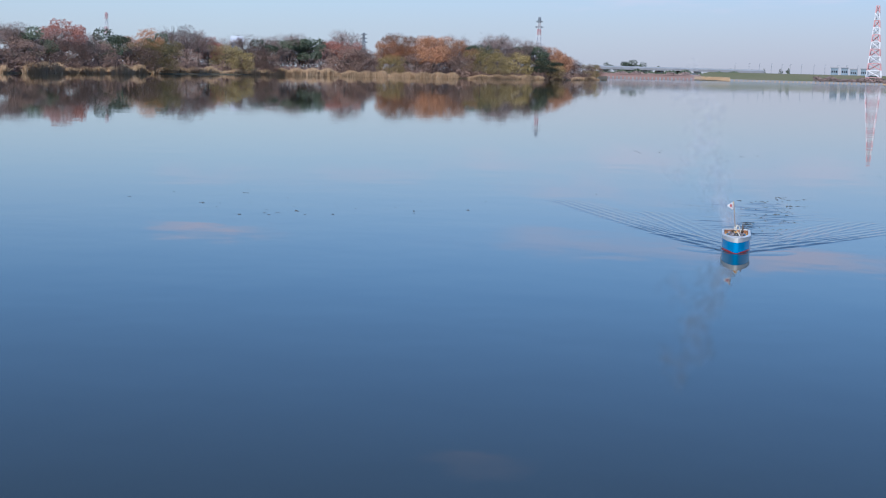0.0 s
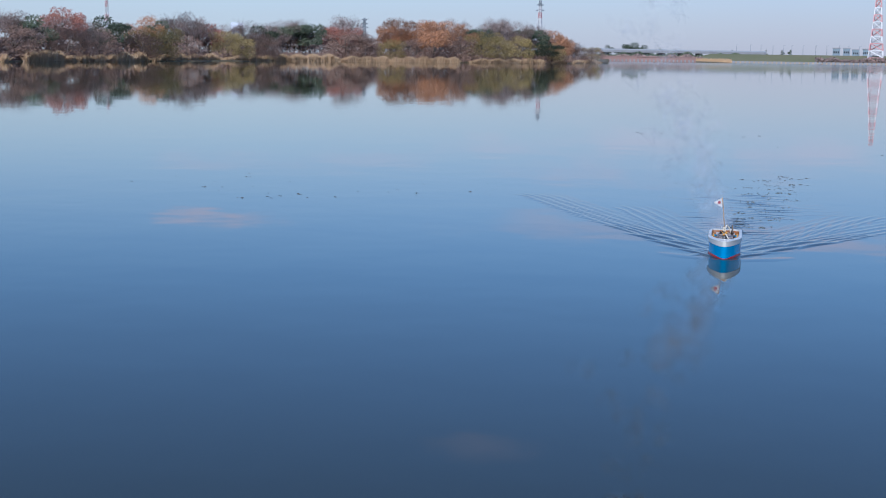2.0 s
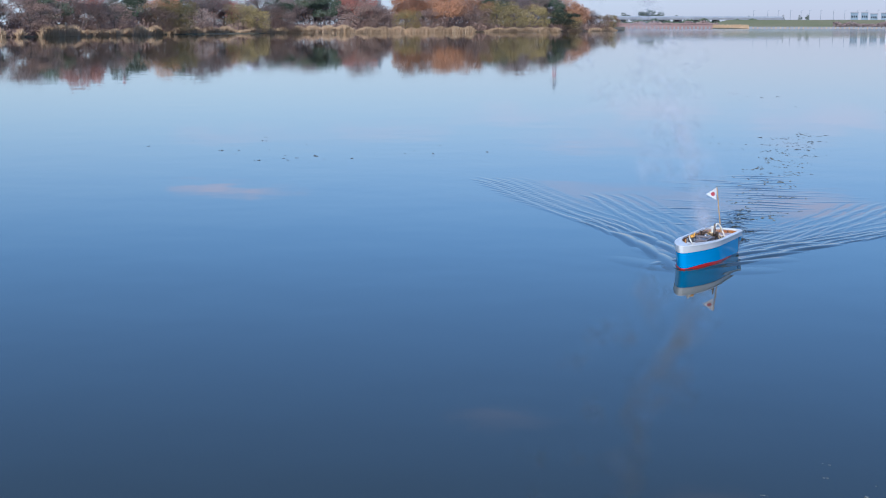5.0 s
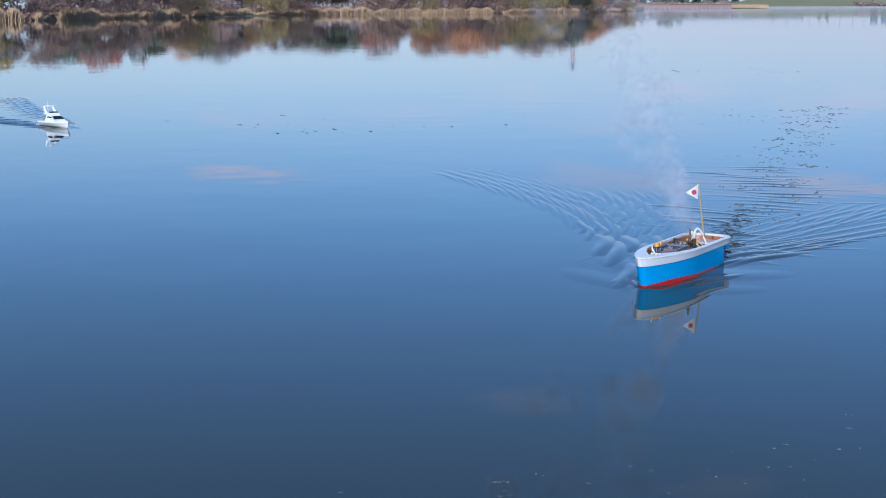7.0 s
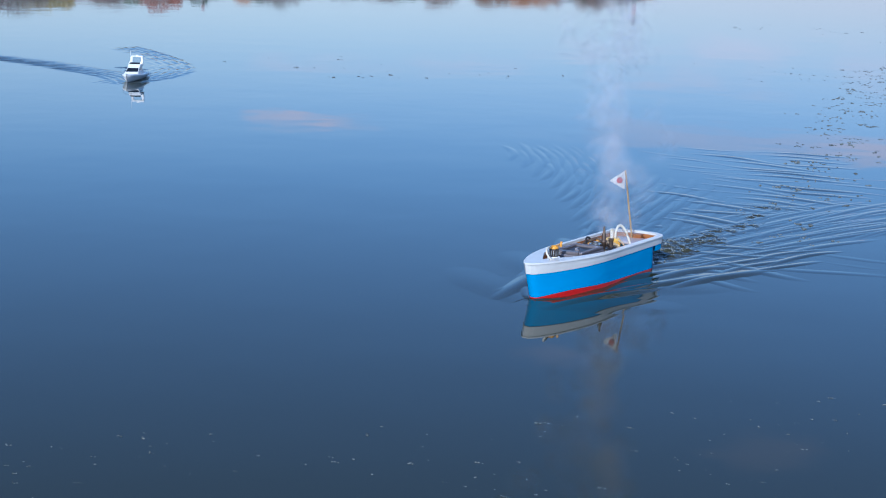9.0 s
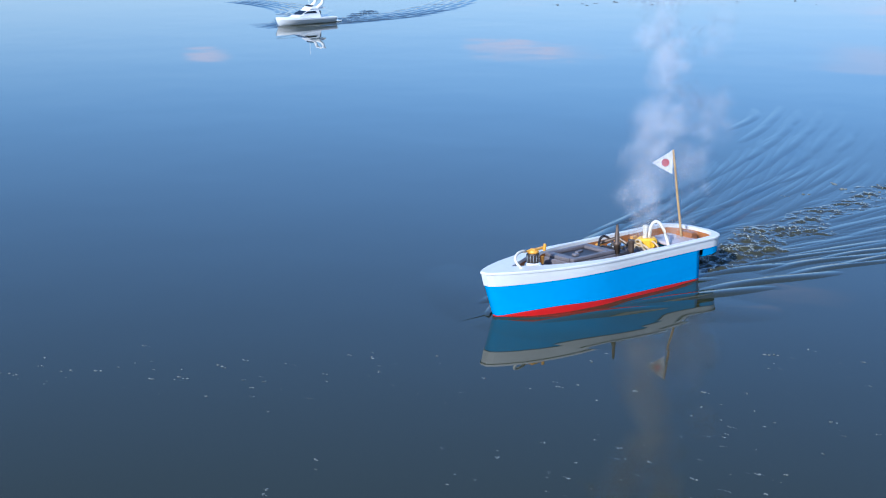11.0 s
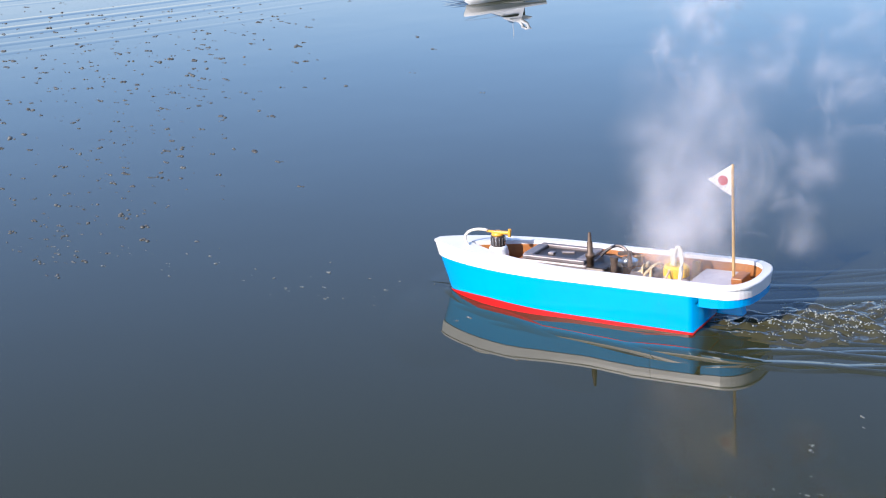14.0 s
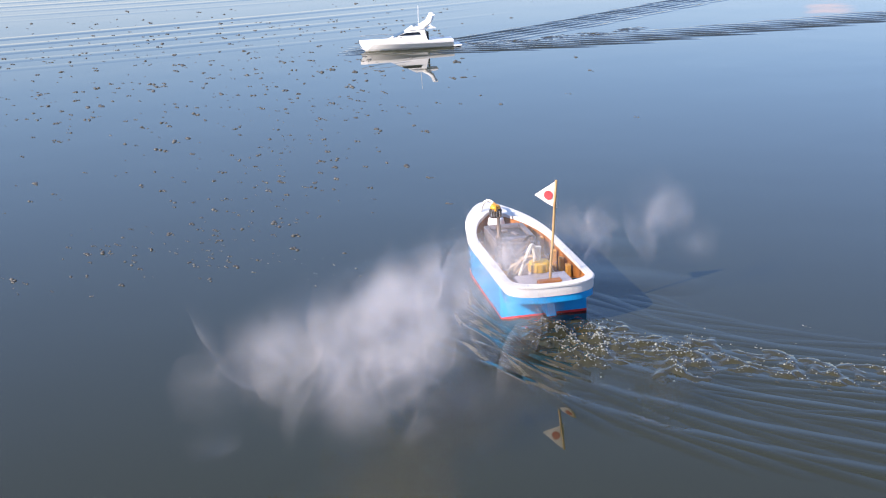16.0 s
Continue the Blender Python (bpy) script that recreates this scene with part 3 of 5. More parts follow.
def far_bank():
    # green embankment
    sh = Shape()
    vs, fs = [], []
    n = 16
    for i in range(n + 1):
        px = 1225 + (1700 - 1225) * i / n
        for d, z in ((676, 0.3), (690, 1.2), (720, 4.2), (735, 4.4)):
            if i == 0:
                z *= 0.5
            vs.append(at_px(px, d, z))
    for i in range(n):
        for j in range(3):
            a = i * 4 + j
            fs.append((a, a + 1, a + 5, a + 4))
    sh.add(vs, fs)
    tagged(sh.ob("embankment", M_BANK), "low green grassed embankment across the water", "embankment", kind="structure")
    # weir wall
    wall = new("weir_wall")
    sh = Shape()
    a, b = Vector(at_px(1062, 636)), Vector(at_px(1228, 650))
    d = (b - a)
    rz = math.atan2(d.y, d.x)
    sh.box(((a.x + b.x) / 2, (a.y + b.y) / 2, 1.0), (d.length, 1.2, 2.3), rz)
    sh.ob("wall", M_PINK, wall)
    sh = Shape()
    sh.box(((a.x + b.x) / 2, (a.y + b.y) / 2, 2.35), (d.length, 2.0, 0.35), rz)
    sh.ob("coping", M_PINK, wall, "reddish coping")
    for i in range(24):
        p = a.lerp(b, (i + .5) / 24)
        sh = Shape()
        sh.box((p.x, p.y - 1.2, 0.45), (0.6, 0.6, 1.2), rz)
        sh.ob("pier", M_CONC, wall)
    tagged(wall, "low reddish weir wall with small pale piers", "wall")
    # straw-coloured strip and revetment
    sh = Shape()
    rng = random.Random(3)
    for i in range(2600):
        px = rng.uniform(1228, 1292) if i < 1700 else rng.uniform(1292, 1568)
        x, y, _ = at_px(px, 668 + rng.uniform(-2, 5))
        h = rng.uniform(0.8, 2.2) if i < 1700 else rng.uniform(0.4, 1.0)
        wd = rng.uniform(.15, .4)
        sh.add([(x - wd, y, 0), (x + wd, y, 0), (x, y, h)], [(0, 1, 2)])
    tagged(sh.ob("bank_reeds", M_REED), "straw-coloured reeds on the far bank", "reeds", kind="stuff")
    kerb = new("revetment")
    for i in range(34):
        sh = Shape()
        x, y, _ = at_px(1296 + i * 8, 664, 0.4)
        sh.box((x, y, 0.5), (1.5, 0.8, 1.0), radians(yaw_of(1400)))
        sh.ob("block", M_CONC, kerb)
    tagged(kerb, "row of pale concrete blocks along the waterline", "revetment")
    # viaduct
    via = new("viaduct")
    a, b = Vector(at_px(1050, 800)), Vector(at_px(1345, 860))
    d = b - a
    rz = math.atan2(d.y, d.x)
    sh = Shape()
    sh.box(((a.x + b.x) / 2, (a.y + b.y) / 2, 5.5), (d.length, 9, 1.3), rz)
    sh.ob("deck", M_CONC, via)
    sh = Shape()
    sh.box(((a.x + b.x) / 2, (a.y + b.y) / 2, 6.5), (d.length, 8.4, 0.7), rz)
    sh.ob("parapet", M_RAIL, via, "pale grey parapet")
    for i in range(9):
        p = a.lerp(b, (i + .5) / 9)
        sh = Shape()
        sh.box((p.x, p.y, 2.5), (1.8, 5, 4.8), rz)
        sh.ob("pillar", M_CONC, via)
    tagged(via, "long grey concrete road viaduct across the distance", "bridge")
    # bushes between the weir and the viaduct, and along the foot of the embankment
    for name, words, material, x0, x1, d0, tall, count in (("far_scrub", "dull brown bushes below the viaduct", LEAF["bare"], 1056, 1240, 700, 3.4, 2600), ("far_hedge", "dark green bushes beyond the weir", LEAF["green"], 1056, 1345, 785, 5.0, 4500), ("bank_scrub", "brown scrub at the tower's foot", LEAF["bare"], 1440, 1600, 684, 3.0, 1500)):
        sh = Shape()
        for _ in range(count):
            px = rng.uniform(x0, x1)
            top = tall * (0.55 + 0.45 * abs(math.sin(px * 0.11) * math.sin(px * 0.037 + 1)))
            c = Vector(at_px(px, d0 + rng.uniform(-6, 6), 0.4 + top * rng.random()))
            a = Vector((rng.gauss(0, 1), rng.gauss(0, 1), rng.gauss(0, 1))).normalized() * rng.uniform(0.4, 0.9)
            b = a.orthogonal().normalized() * rng.uniform(0.2, 0.5)
            sh.add([c - a, c + b, c + a, c - b], [(0, 1, 2, 3)])
        tagged(sh.ob(name, material), words, "bushes", kind="stuff")
    # far road fence posts and trees
    for i in range(13):
        px = 1300 + i * 20 + rng.uniform(-5, 5)
        x, y, _ = at_px(px, 900)
        sh = Shape()
        sh.lathe([(0.16, 0), (0.10, 9.0)], 6)
        o = new("lamp_post")
        o.location = (x, y, 2)
        sh.ob("pole", M_TGREY, o)
        s2 = Shape()
        s2.box((0.5, 0, 8.95), (1.2, 0.2, 0.2))
        s2.ob("lamp_head", M_TGREY, o)
        tagged(o, "slim grey road lamp post in the distance", "lamp post", "road lamp posts")
    for px, top, wd in ((1072, 112, 22), (1104, 110, 34), (1120, 107, 40), (1138, 111, 30), (1165, 117, 14), (1205, 119, 10), (1292, 118, 12), (1330, 119, 16), (1352, 116, 8), (1380, 117, 9), (1395, 116, 9), (1238, 121, 12), (1270, 120, 14)):
        yaw = yaw_of(px)
        x, y, _ = polar(yaw, 930)
        h = (138 - top) / 2438 * 930
        copy_unscaled(PROTO["green", 0], Matrix.LocRotScale((x, y, 0.5), Euler((0, 0, px)), (wd / 2438 * 930 / 8, wd / 2438 * 930 / 8, h / 8)))
    # blocks of flats
    for px, wpx, top in ((1476, 12, 116), (1494, 11, 116), (1510, 11, 118), (1528, 10, 117)):
        x, y, _ = at_px(px, 820)
        h, wd = (137 - top) / 2438 * 820, wpx / 2438 * 820
        o = new("apartment_block")
        o.location, o.rotation_euler = (x, y, 1.5), (0, 0, radians(yaw_of(px)))
        sh = Shape()
        sh.box((0, 0, h / 2), (wd, 8, h))
        sh.ob("wall", M_WALLS, o)
        sh = Shape()
        sh.box((0, 0, h + 0.25), (wd + 0.6, 8.6, 0.5))
        sh.ob("roof", M_CONC, o)
        for r in range(2):
            for c in range(3):
                sh = Shape()
                sh.box((wd * (c - 1) * 0.3, -4.02, h * (0.35 + 0.36 * r)), (wd * 0.18, 0.1, h * 0.16))
                sh.ob("window", M_GLASS, o)
        tagged(o, "pale blue-grey block of flats in the distance", "building", "distant flats")
    # house roof among the trees
    yaw = yaw_of(419)
    x, y, _ = polar(yaw, shore_at(yaw) + 45)
    o = new("house")
    o.location, o.rotation_euler = (x, y, 0.6), (0, 0, radians(yaw))
    sh = Shape()
    sh.box((0, 0, 3.0), (2.4, 4, 6.0))
    sh.ob("wall", M_WALLS, o)
    sh = Shape()
    sh.add([(-1.5, -2.3, 6), (1.5, -2.3, 6), (1.5, 2.3, 6), (-1.5, 2.3, 6), (-1.3, 0, 7.3), (1.3, 0, 7.3)], [(0, 1, 5, 4), (2, 3, 4, 5), (1, 2, 5), (3, 0, 4), (3, 2, 1, 0)])
    sh.ob("roof", M_ROOF, o, "pale sheet roof")
    tagged(o, "small white-roofed house behind the trees", "house")


far_bank()


# ---------------------------------------------------------------- the steam launch
RIM, BAND = 0.134, 0.106
KEEL = -0.05


def outline(n=56):
    """Half-breadth plan of the hull, port side from bow to stern, then back."""
    half = []
    for i in range(n + 1):
        x = 0.494 - 0.889 * i / n
        k = min(1.0, (0.494 - x) / 0.444)
        half.append((x, 0.012 + 0.120 * (1 - (1 - k) ** 1.9) ** 0.80))
    for i in range(1, 13):
        a = radians(7.5 * i)
        half.append((-0.395 - 0.099 * math.sin(a) ** 0.75, 0.132 * max(0.0, math.cos(a)) ** 0.75 + 0.0005))
    return half + [(x, -y) for x, y in reversed(half)]


OUT = outline()


def lower(p, z):
    """The plan point drawn in towards the stem and the keel at height z."""
    x, y = p
    k = max(0.0, (x - 0.1) / 0.4)
    f = 1 - z / RIM
    return (x - 0.045 * f * k ** 2, y * (1 - f * (0.008 + 0.07 * k)), z)


def wall_strip(sh, pts, low, high, rows=3):
    """A strip of the hull's wall between two heights, each a function of the place along the boat."""
    n = len(pts)
    vs = []
    for r in range(rows + 1):
        for x, y in pts:
            vs.append(lower((x, y), low(x) + (high(x) - low(x)) * r / rows))
    sh.add(vs, [(r * n + i, r * n + (i + 1) % n, (r + 1) * n + (i + 1) % n, (r + 1) * n + i) for r in range(rows) for i in range(n)])


def sheer(x):
    return 0.008 * max(0, x) / 0.5


def band_line(x):
    """Lower edge of the white band, dipping a little to the stem."""
    return BAND - 0.005 * max(0.0, x / 0.49) ** 2


def red_line(x):
    """Upper edge of the red bottom paint, which rises from the stern to the shoulder of the bow."""
    if x < 0:
        return 0.013 + 0.016 * x
    return 0.013 + 0.026 * x if x < 0.26 else 0.0198 - 0.32 * (x - 0.26) ** 2


def make_launch():
    root = new("model_launch")
    main = [p for p in OUT if p[0] > -0.362]
    # red bottom and blue side, forward of the stern step
    sh = Shape()
    wall_strip(sh, main, lambda x: KEEL, red_line)
    sh.ob("bottom", M_RED, root, "red painted bottom", True)
    sh = Shape()
    wall_strip(sh, main, red_line, band_line)
    sh.ob("side", M_BLUE, root, "bright sky-blue painted side", True)
    # overhanging stern
    aft = [p for p in OUT if p[0] <= -0.352]
    sh = Shape()
    n = len(aft)
    vs = [lower(p, BAND) for p in aft] + [(p[0], p[1] * 0.995, 0.081 + 0.006 * max(0, (-0.40 - p[0]) / 0.1)) for p in aft] + [(p[0] + 0.01, p[1] * 0.93, 0.083) for p in aft]
    fs = [(i, i + 1, n + i + 1, n + i) for i in range(n - 1)] + [(n + i, n + i + 1, 2 * n + i + 1, 2 * n + i) for i in range(n - 1)] + [tuple(range(2 * n, 3 * n))]
    sh.add(vs, fs)
    sh.ob("counter", M_BLUE, root, "blue overhanging stern")
    # stern tube block and rudder under the counter
    sh = Shape()
    sh.box((-0.405, 0.0, 0.050), (0.075, 0.030, 0.046), 0, 0.8)
    sh.ob("rudder", M_BLUE, root, "small blue rudder block", bevel=0.003)
    sh = Shape()
    sh.tube([(-0.36, 0, 0.0), (-0.42, 0, -0.012)], 0.008, 8)
    sh.ob("propeller_shaft", M_BRASS, root)
    # white band, proud of the side
    sh = Shape()
    n = len(OUT)
    vs = []
    for off, k, zz in ((0.0, 0.0, 0), (0.0022, 0.02, 0), (0.0026, 0.5, 0.5), (0.0022, 0.95, 1), (0.0, 1.0, 1)):
        for x, y in OUT:
            z = band_line(x) + (RIM - band_line(x)) * k
            q = lower((x, y), z)
            l = math.hypot(x * 0.3, y) or 1
            vs.append((q[0] + off * (x * 0.3 / l) * 1.2, q[1] + off * y / l, z + sheer(x) * zz))
    fs = [(j * n + i, j * n + (i + 1) % n, (j + 1) * n + (i + 1) % n, (j + 1) * n + i) for j in range(4) for i in range(n)]
    sh.add(vs, fs)
    sh.ob("rubbing_band", M_WHITE, root, "white painted upper band")
    # gunwale cap and little foredeck
    inner = []
    for x, y in OUT:
        ix = -0.046 + x * 0.874
        iy = max(0.0, abs(y) - 0.018)
        iy = iy * (1.0 if x < 0.36 else max(0.35, 1 - (x - 0.36) * 2))
        inner.append((ix, math.copysign(iy, y)))
    sh = Shape()
    rise = ((1.006, 1.012, -0.0010), (1.011, 1.034, -0.0008), (1.011, 1.034, 0.0040), (1.006, 1.015, 0.0062))
    vs = [(x * kx, y * ky, RIM + sheer(x) + z) for kx, ky, z in rise for x, y in OUT]
    vs += [(x, y, RIM + sheer(x) + 0.007) for x, y in inner] + [(x, y, RIM + sheer(x) - 0.008) for x, y in inner]
    fs = [(j * n + i, j * n + (i + 1) % n, (j + 1) * n + (i + 1) % n, (j + 1) * n + i) for j in range(5) for i in range(n)]
    sh.add(vs, fs)
    sh.ob("gunwale", M_WHITE, root, "white gunwale and small foredeck")
    # inside: wooden lining and floor
    sh = Shape()
    vs = [(x * 1.0, y, RIM + sheer(x) - 0.004) for x, y in inner] + [(x * 0.985, y * 0.95, 0.02 if x > -0.31 else 0.098) for x, y in inner]
    sh.add(vs, [((i + 1) % n, i, n + i, n + (i + 1) % n) for i in range(n)] + [tuple(range(n, 2 * n))])
    sh.ob("lining", M_WOOD, root, "varnished brown wooden lining")
    for x in (0.225, 0.17, 0.06, -0.10, -0.19, -0.27):
        for s in (-1, 1):
            sh = Shape()
            sh.box((x, s * 0.099, 0.075), (0.022, 0.014, 0.085))
            sh.ob("rib", M_YWOOD, root, bevel=0.002)
    sh = Shape()
    sh.box((0.215, 0, 0.066), (0.012, 0.18, 0.085))
    sh.ob("bulkhead", M_WOOD, root, bevel=0.002)
    # boiler box; its open hatch is a dark plate painting the shade inside
    sh = Shape()
    vs = []
    sh.box((0.085, 0.0, 0.075), (0.215, 0.14, 0.105), 0, 0.94)
    bx = sh.ob("boiler_box", M_GREY, root, "grey stained tin boiler box", bevel=0.006)
    sh = Shape()
    for (cx, cy, sx, sy) in ((0.085, 0.058, 0.19, 0.016), (0.085, -0.058, 0.19, 0.016), (0.17, 0, 0.03, 0.1), (0.005, 0, 0.03, 0.1)):
        sh.box((cx, cy, 0.133), (sx, sy, 0.012))
    sh.ob("hatch_frame", M_GREY, bx, bevel=0.003)
    sh = Shape()
    sh.box((0.088, 0, 0.1295), (0.13, 0.095, 0.003))
    sh.ob("hatch", M_DARK, bx, "dark plate painting the shade inside the open hatch")
    sh = Shape()
    sh.box((0.115, 0.01, 0.1335), (0.018, 0.018, 0.008))
    sh.box((0.075, -0.015, 0.133), (0.036, 0.012, 0.006), 0.3)
    sh.ob("burner_bits", M_GREY, bx, bevel=0.002)
    # gas can
    can = new("gas_can")
    can.parent, can.location = root, (0.292, 0.0, 0.02)
    Shape().lathe([(0.029, 0), (0.0305, 0.004), (0.0305, 0.064)], 24).ob("lower_band", M_CANRED, can, "red printed band", True)
    Shape().lathe([(0.0306, 0.064), (0.0306, 0.096), (0.027, 0.106), (0.027, 0.110), (0.022, 0.116)], 24).ob("shoulder", M_CAN, can, "white printed shoulder", True)
    Shape().lathe([(0.020, 0.112), (0.0205, 0.124), (0.0205, 0.142), (0.018, 0.146)], 20).ob("collar", M_DARK, can, "dark ribbed steel collar")
    for i in range(14):
        a = i * math.tau / 14
        Shape().box((0.0207 * math.cos(a), 0.0207 * math.sin(a), 0.131), (0.003, 0.003, 0.022), a).ob("rib", M_STEEL, can)
    Shape().lathe([(0.017, 0.146), (0.019, 0.150), (0.015, 0.156), (0.008, 0.160)], 16).ob("valve", M_ORANGE, can, "amber plastic valve", True)
    v = Shape()
    v.box((-0.018, 0.004, 0.157), (0.05, 0.011, 0.008), 0.15)
    v.box((0.018, -0.002, 0.155), (0.04, 0.009, 0.006), -0.1)
    v.ob("valve_arm", M_ORANGE, can, bevel=0.002)
    k = Shape()
    k.tube([(-0.041, 0.007, 0.148), (-0.044, 0.008, 0.170)], 0.005, 8)
    k.ob("knob", M_ORANGE, can)
    Shape().tube(arc((0.325, 0, 0.178), (0.39, 0.012, 0.19), (0.42, 0.03, 0.15), (0.33, 0.045, 0.115), 18) + arc((0.33, 0.045, 0.115), (0.28, 0.06, 0.09), (0.25, 0.065, 0.08), (0.2, 0.05, 0.08), 8)[1:], 0.0042, 8).ob("gas_hose", M_HOSE, root, "cream rubber gas hose", True)
    # engine: funnel-like exhaust rod, cylinders and pipes
    eng = new("steam_engine")
    eng.parent = root
    Shape().lathe([(0.010, 0.09), (0.010, 0.150), (0.013, 0.152), (0.013, 0.160), (0.008, 0.163), (0.008, 0.190), (0.0055, 0.196), (0.0045, 0.217), (0.002, 0.221)], 12, (-0.025, 0.058, 0)).ob("pressure_rod", M_ROD, eng, "soot-dark brass pressure rod", True)
    Shape().box((-0.045, 0.01, 0.08), (0.06, 0.13, 0.09)).ob("cylinder_block", M_DARK, eng, "sooty cylinder block", bevel=0.006)
    Shape().lathe([(0.010, 0.03), (0.010, 0.145), (0.0115, 0.15), (0.0115, 0.158)], 12, (-0.095, 0.055, 0)).ob("post", M_ROD, eng)
    Shape().tube([(-0.06, -0.06, 0.13), (-0.11, -0.02, 0.15), (-0.13, 0.03, 0.12)], 0.006, 8).ob("pipe", M_ROD, eng)
    Shape().tube(arc((-0.02, -0.02, 0.13), (-0.05, -0.05, 0.17), (-0.09, -0.05, 0.17), (-0.11, -0.03, 0.11)), 0.0045, 6).ob("pipe", M_DARK, eng)
    Shape().lathe([(0.030, 0), (0.030, 0.012), (0.012, 0.014), (0.012, 0.02)], 18, (-0.1, -0.02, 0.115)).ob("flywheel", M_STEEL, eng)
    rng = random.Random(8)
    for i in range(7):
        x0 = -0.13 - 0.014 * i
        Shape().tube(arc((x0, rng.uniform(-.08, -.04), 0.07 + rng.uniform(0, .03)), (x0 + rng.uniform(-.06, .06), -0.03, 0.11 + rng.uniform(0, .05)), (x0 + rng.uniform(-.06, .06), 0.03, 0.10 + rng.uniform(0, .05)), (x0 + rng.uniform(-.05, .03), rng.uniform(.03, .08), 0.08)), rng.uniform(0.003, 0.0055), 6).ob("lagged_pipe", M_ROPE, eng)
    Shape().lathe([(0.045, 0), (0.045, 0.075), (0.04, 0.085)], 20, (-0.165, 0, 0.025)).ob("condenser", M_GREY, eng, "", True)
    # yellow capped water tank with pale pipes
    tank = new("water_tank")
    tank.parent, tank.location = root, (-0.245, -0.015, 0.0)
    Shape().lathe([(0.036, 0.02), (0.036, 0.095), (0.030, 0.1)], 20).ob("body", M_LID, tank, "milky plastic body", True)
    Shape().lathe([(0.032, 0.1), (0.033, 0.126), (0.028, 0.131)], 20).ob("cap", M_YELLOW, tank, "bright yellow cap", False)
    for i in range(12):
        a = i * math.tau / 12
        Shape().box((0.033 * math.cos(a), 0.033 * math.sin(a), 0.113), (0.004, 0.006, 0.022), a).ob("cap_rib", M_YELLOW, tank)
    Shape().lathe([(0.008, 0.13), (0.008, 0.165), (0.010, 0.167), (0.010, 0.174)], 10, (0.008, 0.0, 0)).ob("spout", M_HOSE, tank)
    Shape().tube(arc((0.0, 0.012, 0.13), (0.005, 0.015, 0.215), (-0.055, 0.03, 0.215), (-0.03, 0.085, 0.06), 18), 0.0058, 8).ob("loop_hose", M_HOSE, tank, "cream looping hose", True)
    # after lid, pole block
    sh = Shape()
    sh.box((-0.365, 0.0, 0.104), (0.125, 0.165, 0.012), 0, 0.96)
    sh.ob("after_lid", M_LID, root, "milky plastic deck lid", bevel=0.005)
    sh = Shape()
    sh.box((-0.43, 0, 0.112), (0.03, 0.07, 0.03))
    sh.ob("pole_block", M_WOOD, root, bevel=0.003)
    rng = random.Random(4)
    pts = [(-0.410 + 0.017 * k / 8, -0.002 - 0.038 * k / 8 + rng.uniform(-.001, .001), 0.09 + 0.322 * k / 8) for k in range(9)]
    Shape().tube(pts, 0.0044, 8, 0.0036).ob("flag_pole", M_BAMBOO, root, "thin crooked bamboo pole", True)
    for fitting in root.children:         # the fittings stand on a raised floor
        if fitting.name.split(".")[0] not in ("bottom", "side", "counter", "rudder", "propeller_shaft", "rubbing_band", "gunwale", "lining"):
            fitting.location.z += 0.009
    tagged(root, "sky-blue and white wooden model steam launch with red bottom", "model boat")
    return root


launch = make_launch()


def make_pennant():
    """Triangular pennant; its hoist runs up the local z axis, its fly along +x."""
    sh = Shape()
    n = 8
    vs, fs = [], []
    for side in (1, -1):
        for i in range(n + 1):
            u = i / n
            hh = 0.041 * (1 - u) + 0.0015
            wv = 0.004 * math.sin(u * 5.0)
            for k in (-1, 0, 1):
                vs.append((u * 0.068, wv + side * 0.0006, -0.041 - 0.004 * u + k * hh))
    for s in range(2):
        o = s * (n + 1) * 3
        for i in range(n):
            for k in range(2):
                a = o + i * 3 + k
                q = (a, a + 3, a + 4, a + 1)
                fs.append(q if s else q[::-1])
    sh.add(vs, fs)
    fl = sh.ob("pennant", M_FLAG, launch, "white triangular pennant with red disc", True)
    for side in (1, -1):
        d = Shape()
        vs = []
        for j in range(20):
            a = j * math.tau / 20
            x, z = 0.025 + 0.0135 * math.cos(a), -0.0425 + 0.0135 * math.sin(a)
            vs.append((x, 0.004 * math.sin(x / 0.068 * 5.0) + side * 0.0028, z))
        d.add(vs + [(v[0], v[1] - side * 0.0018, v[2]) for v in vs], [tuple(range(20))[::-side], tuple(range(20, 40))[::side]])
        d.ob("disc", M_DISC, fl, "red disc")
    return fl


pennant = make_pennant()


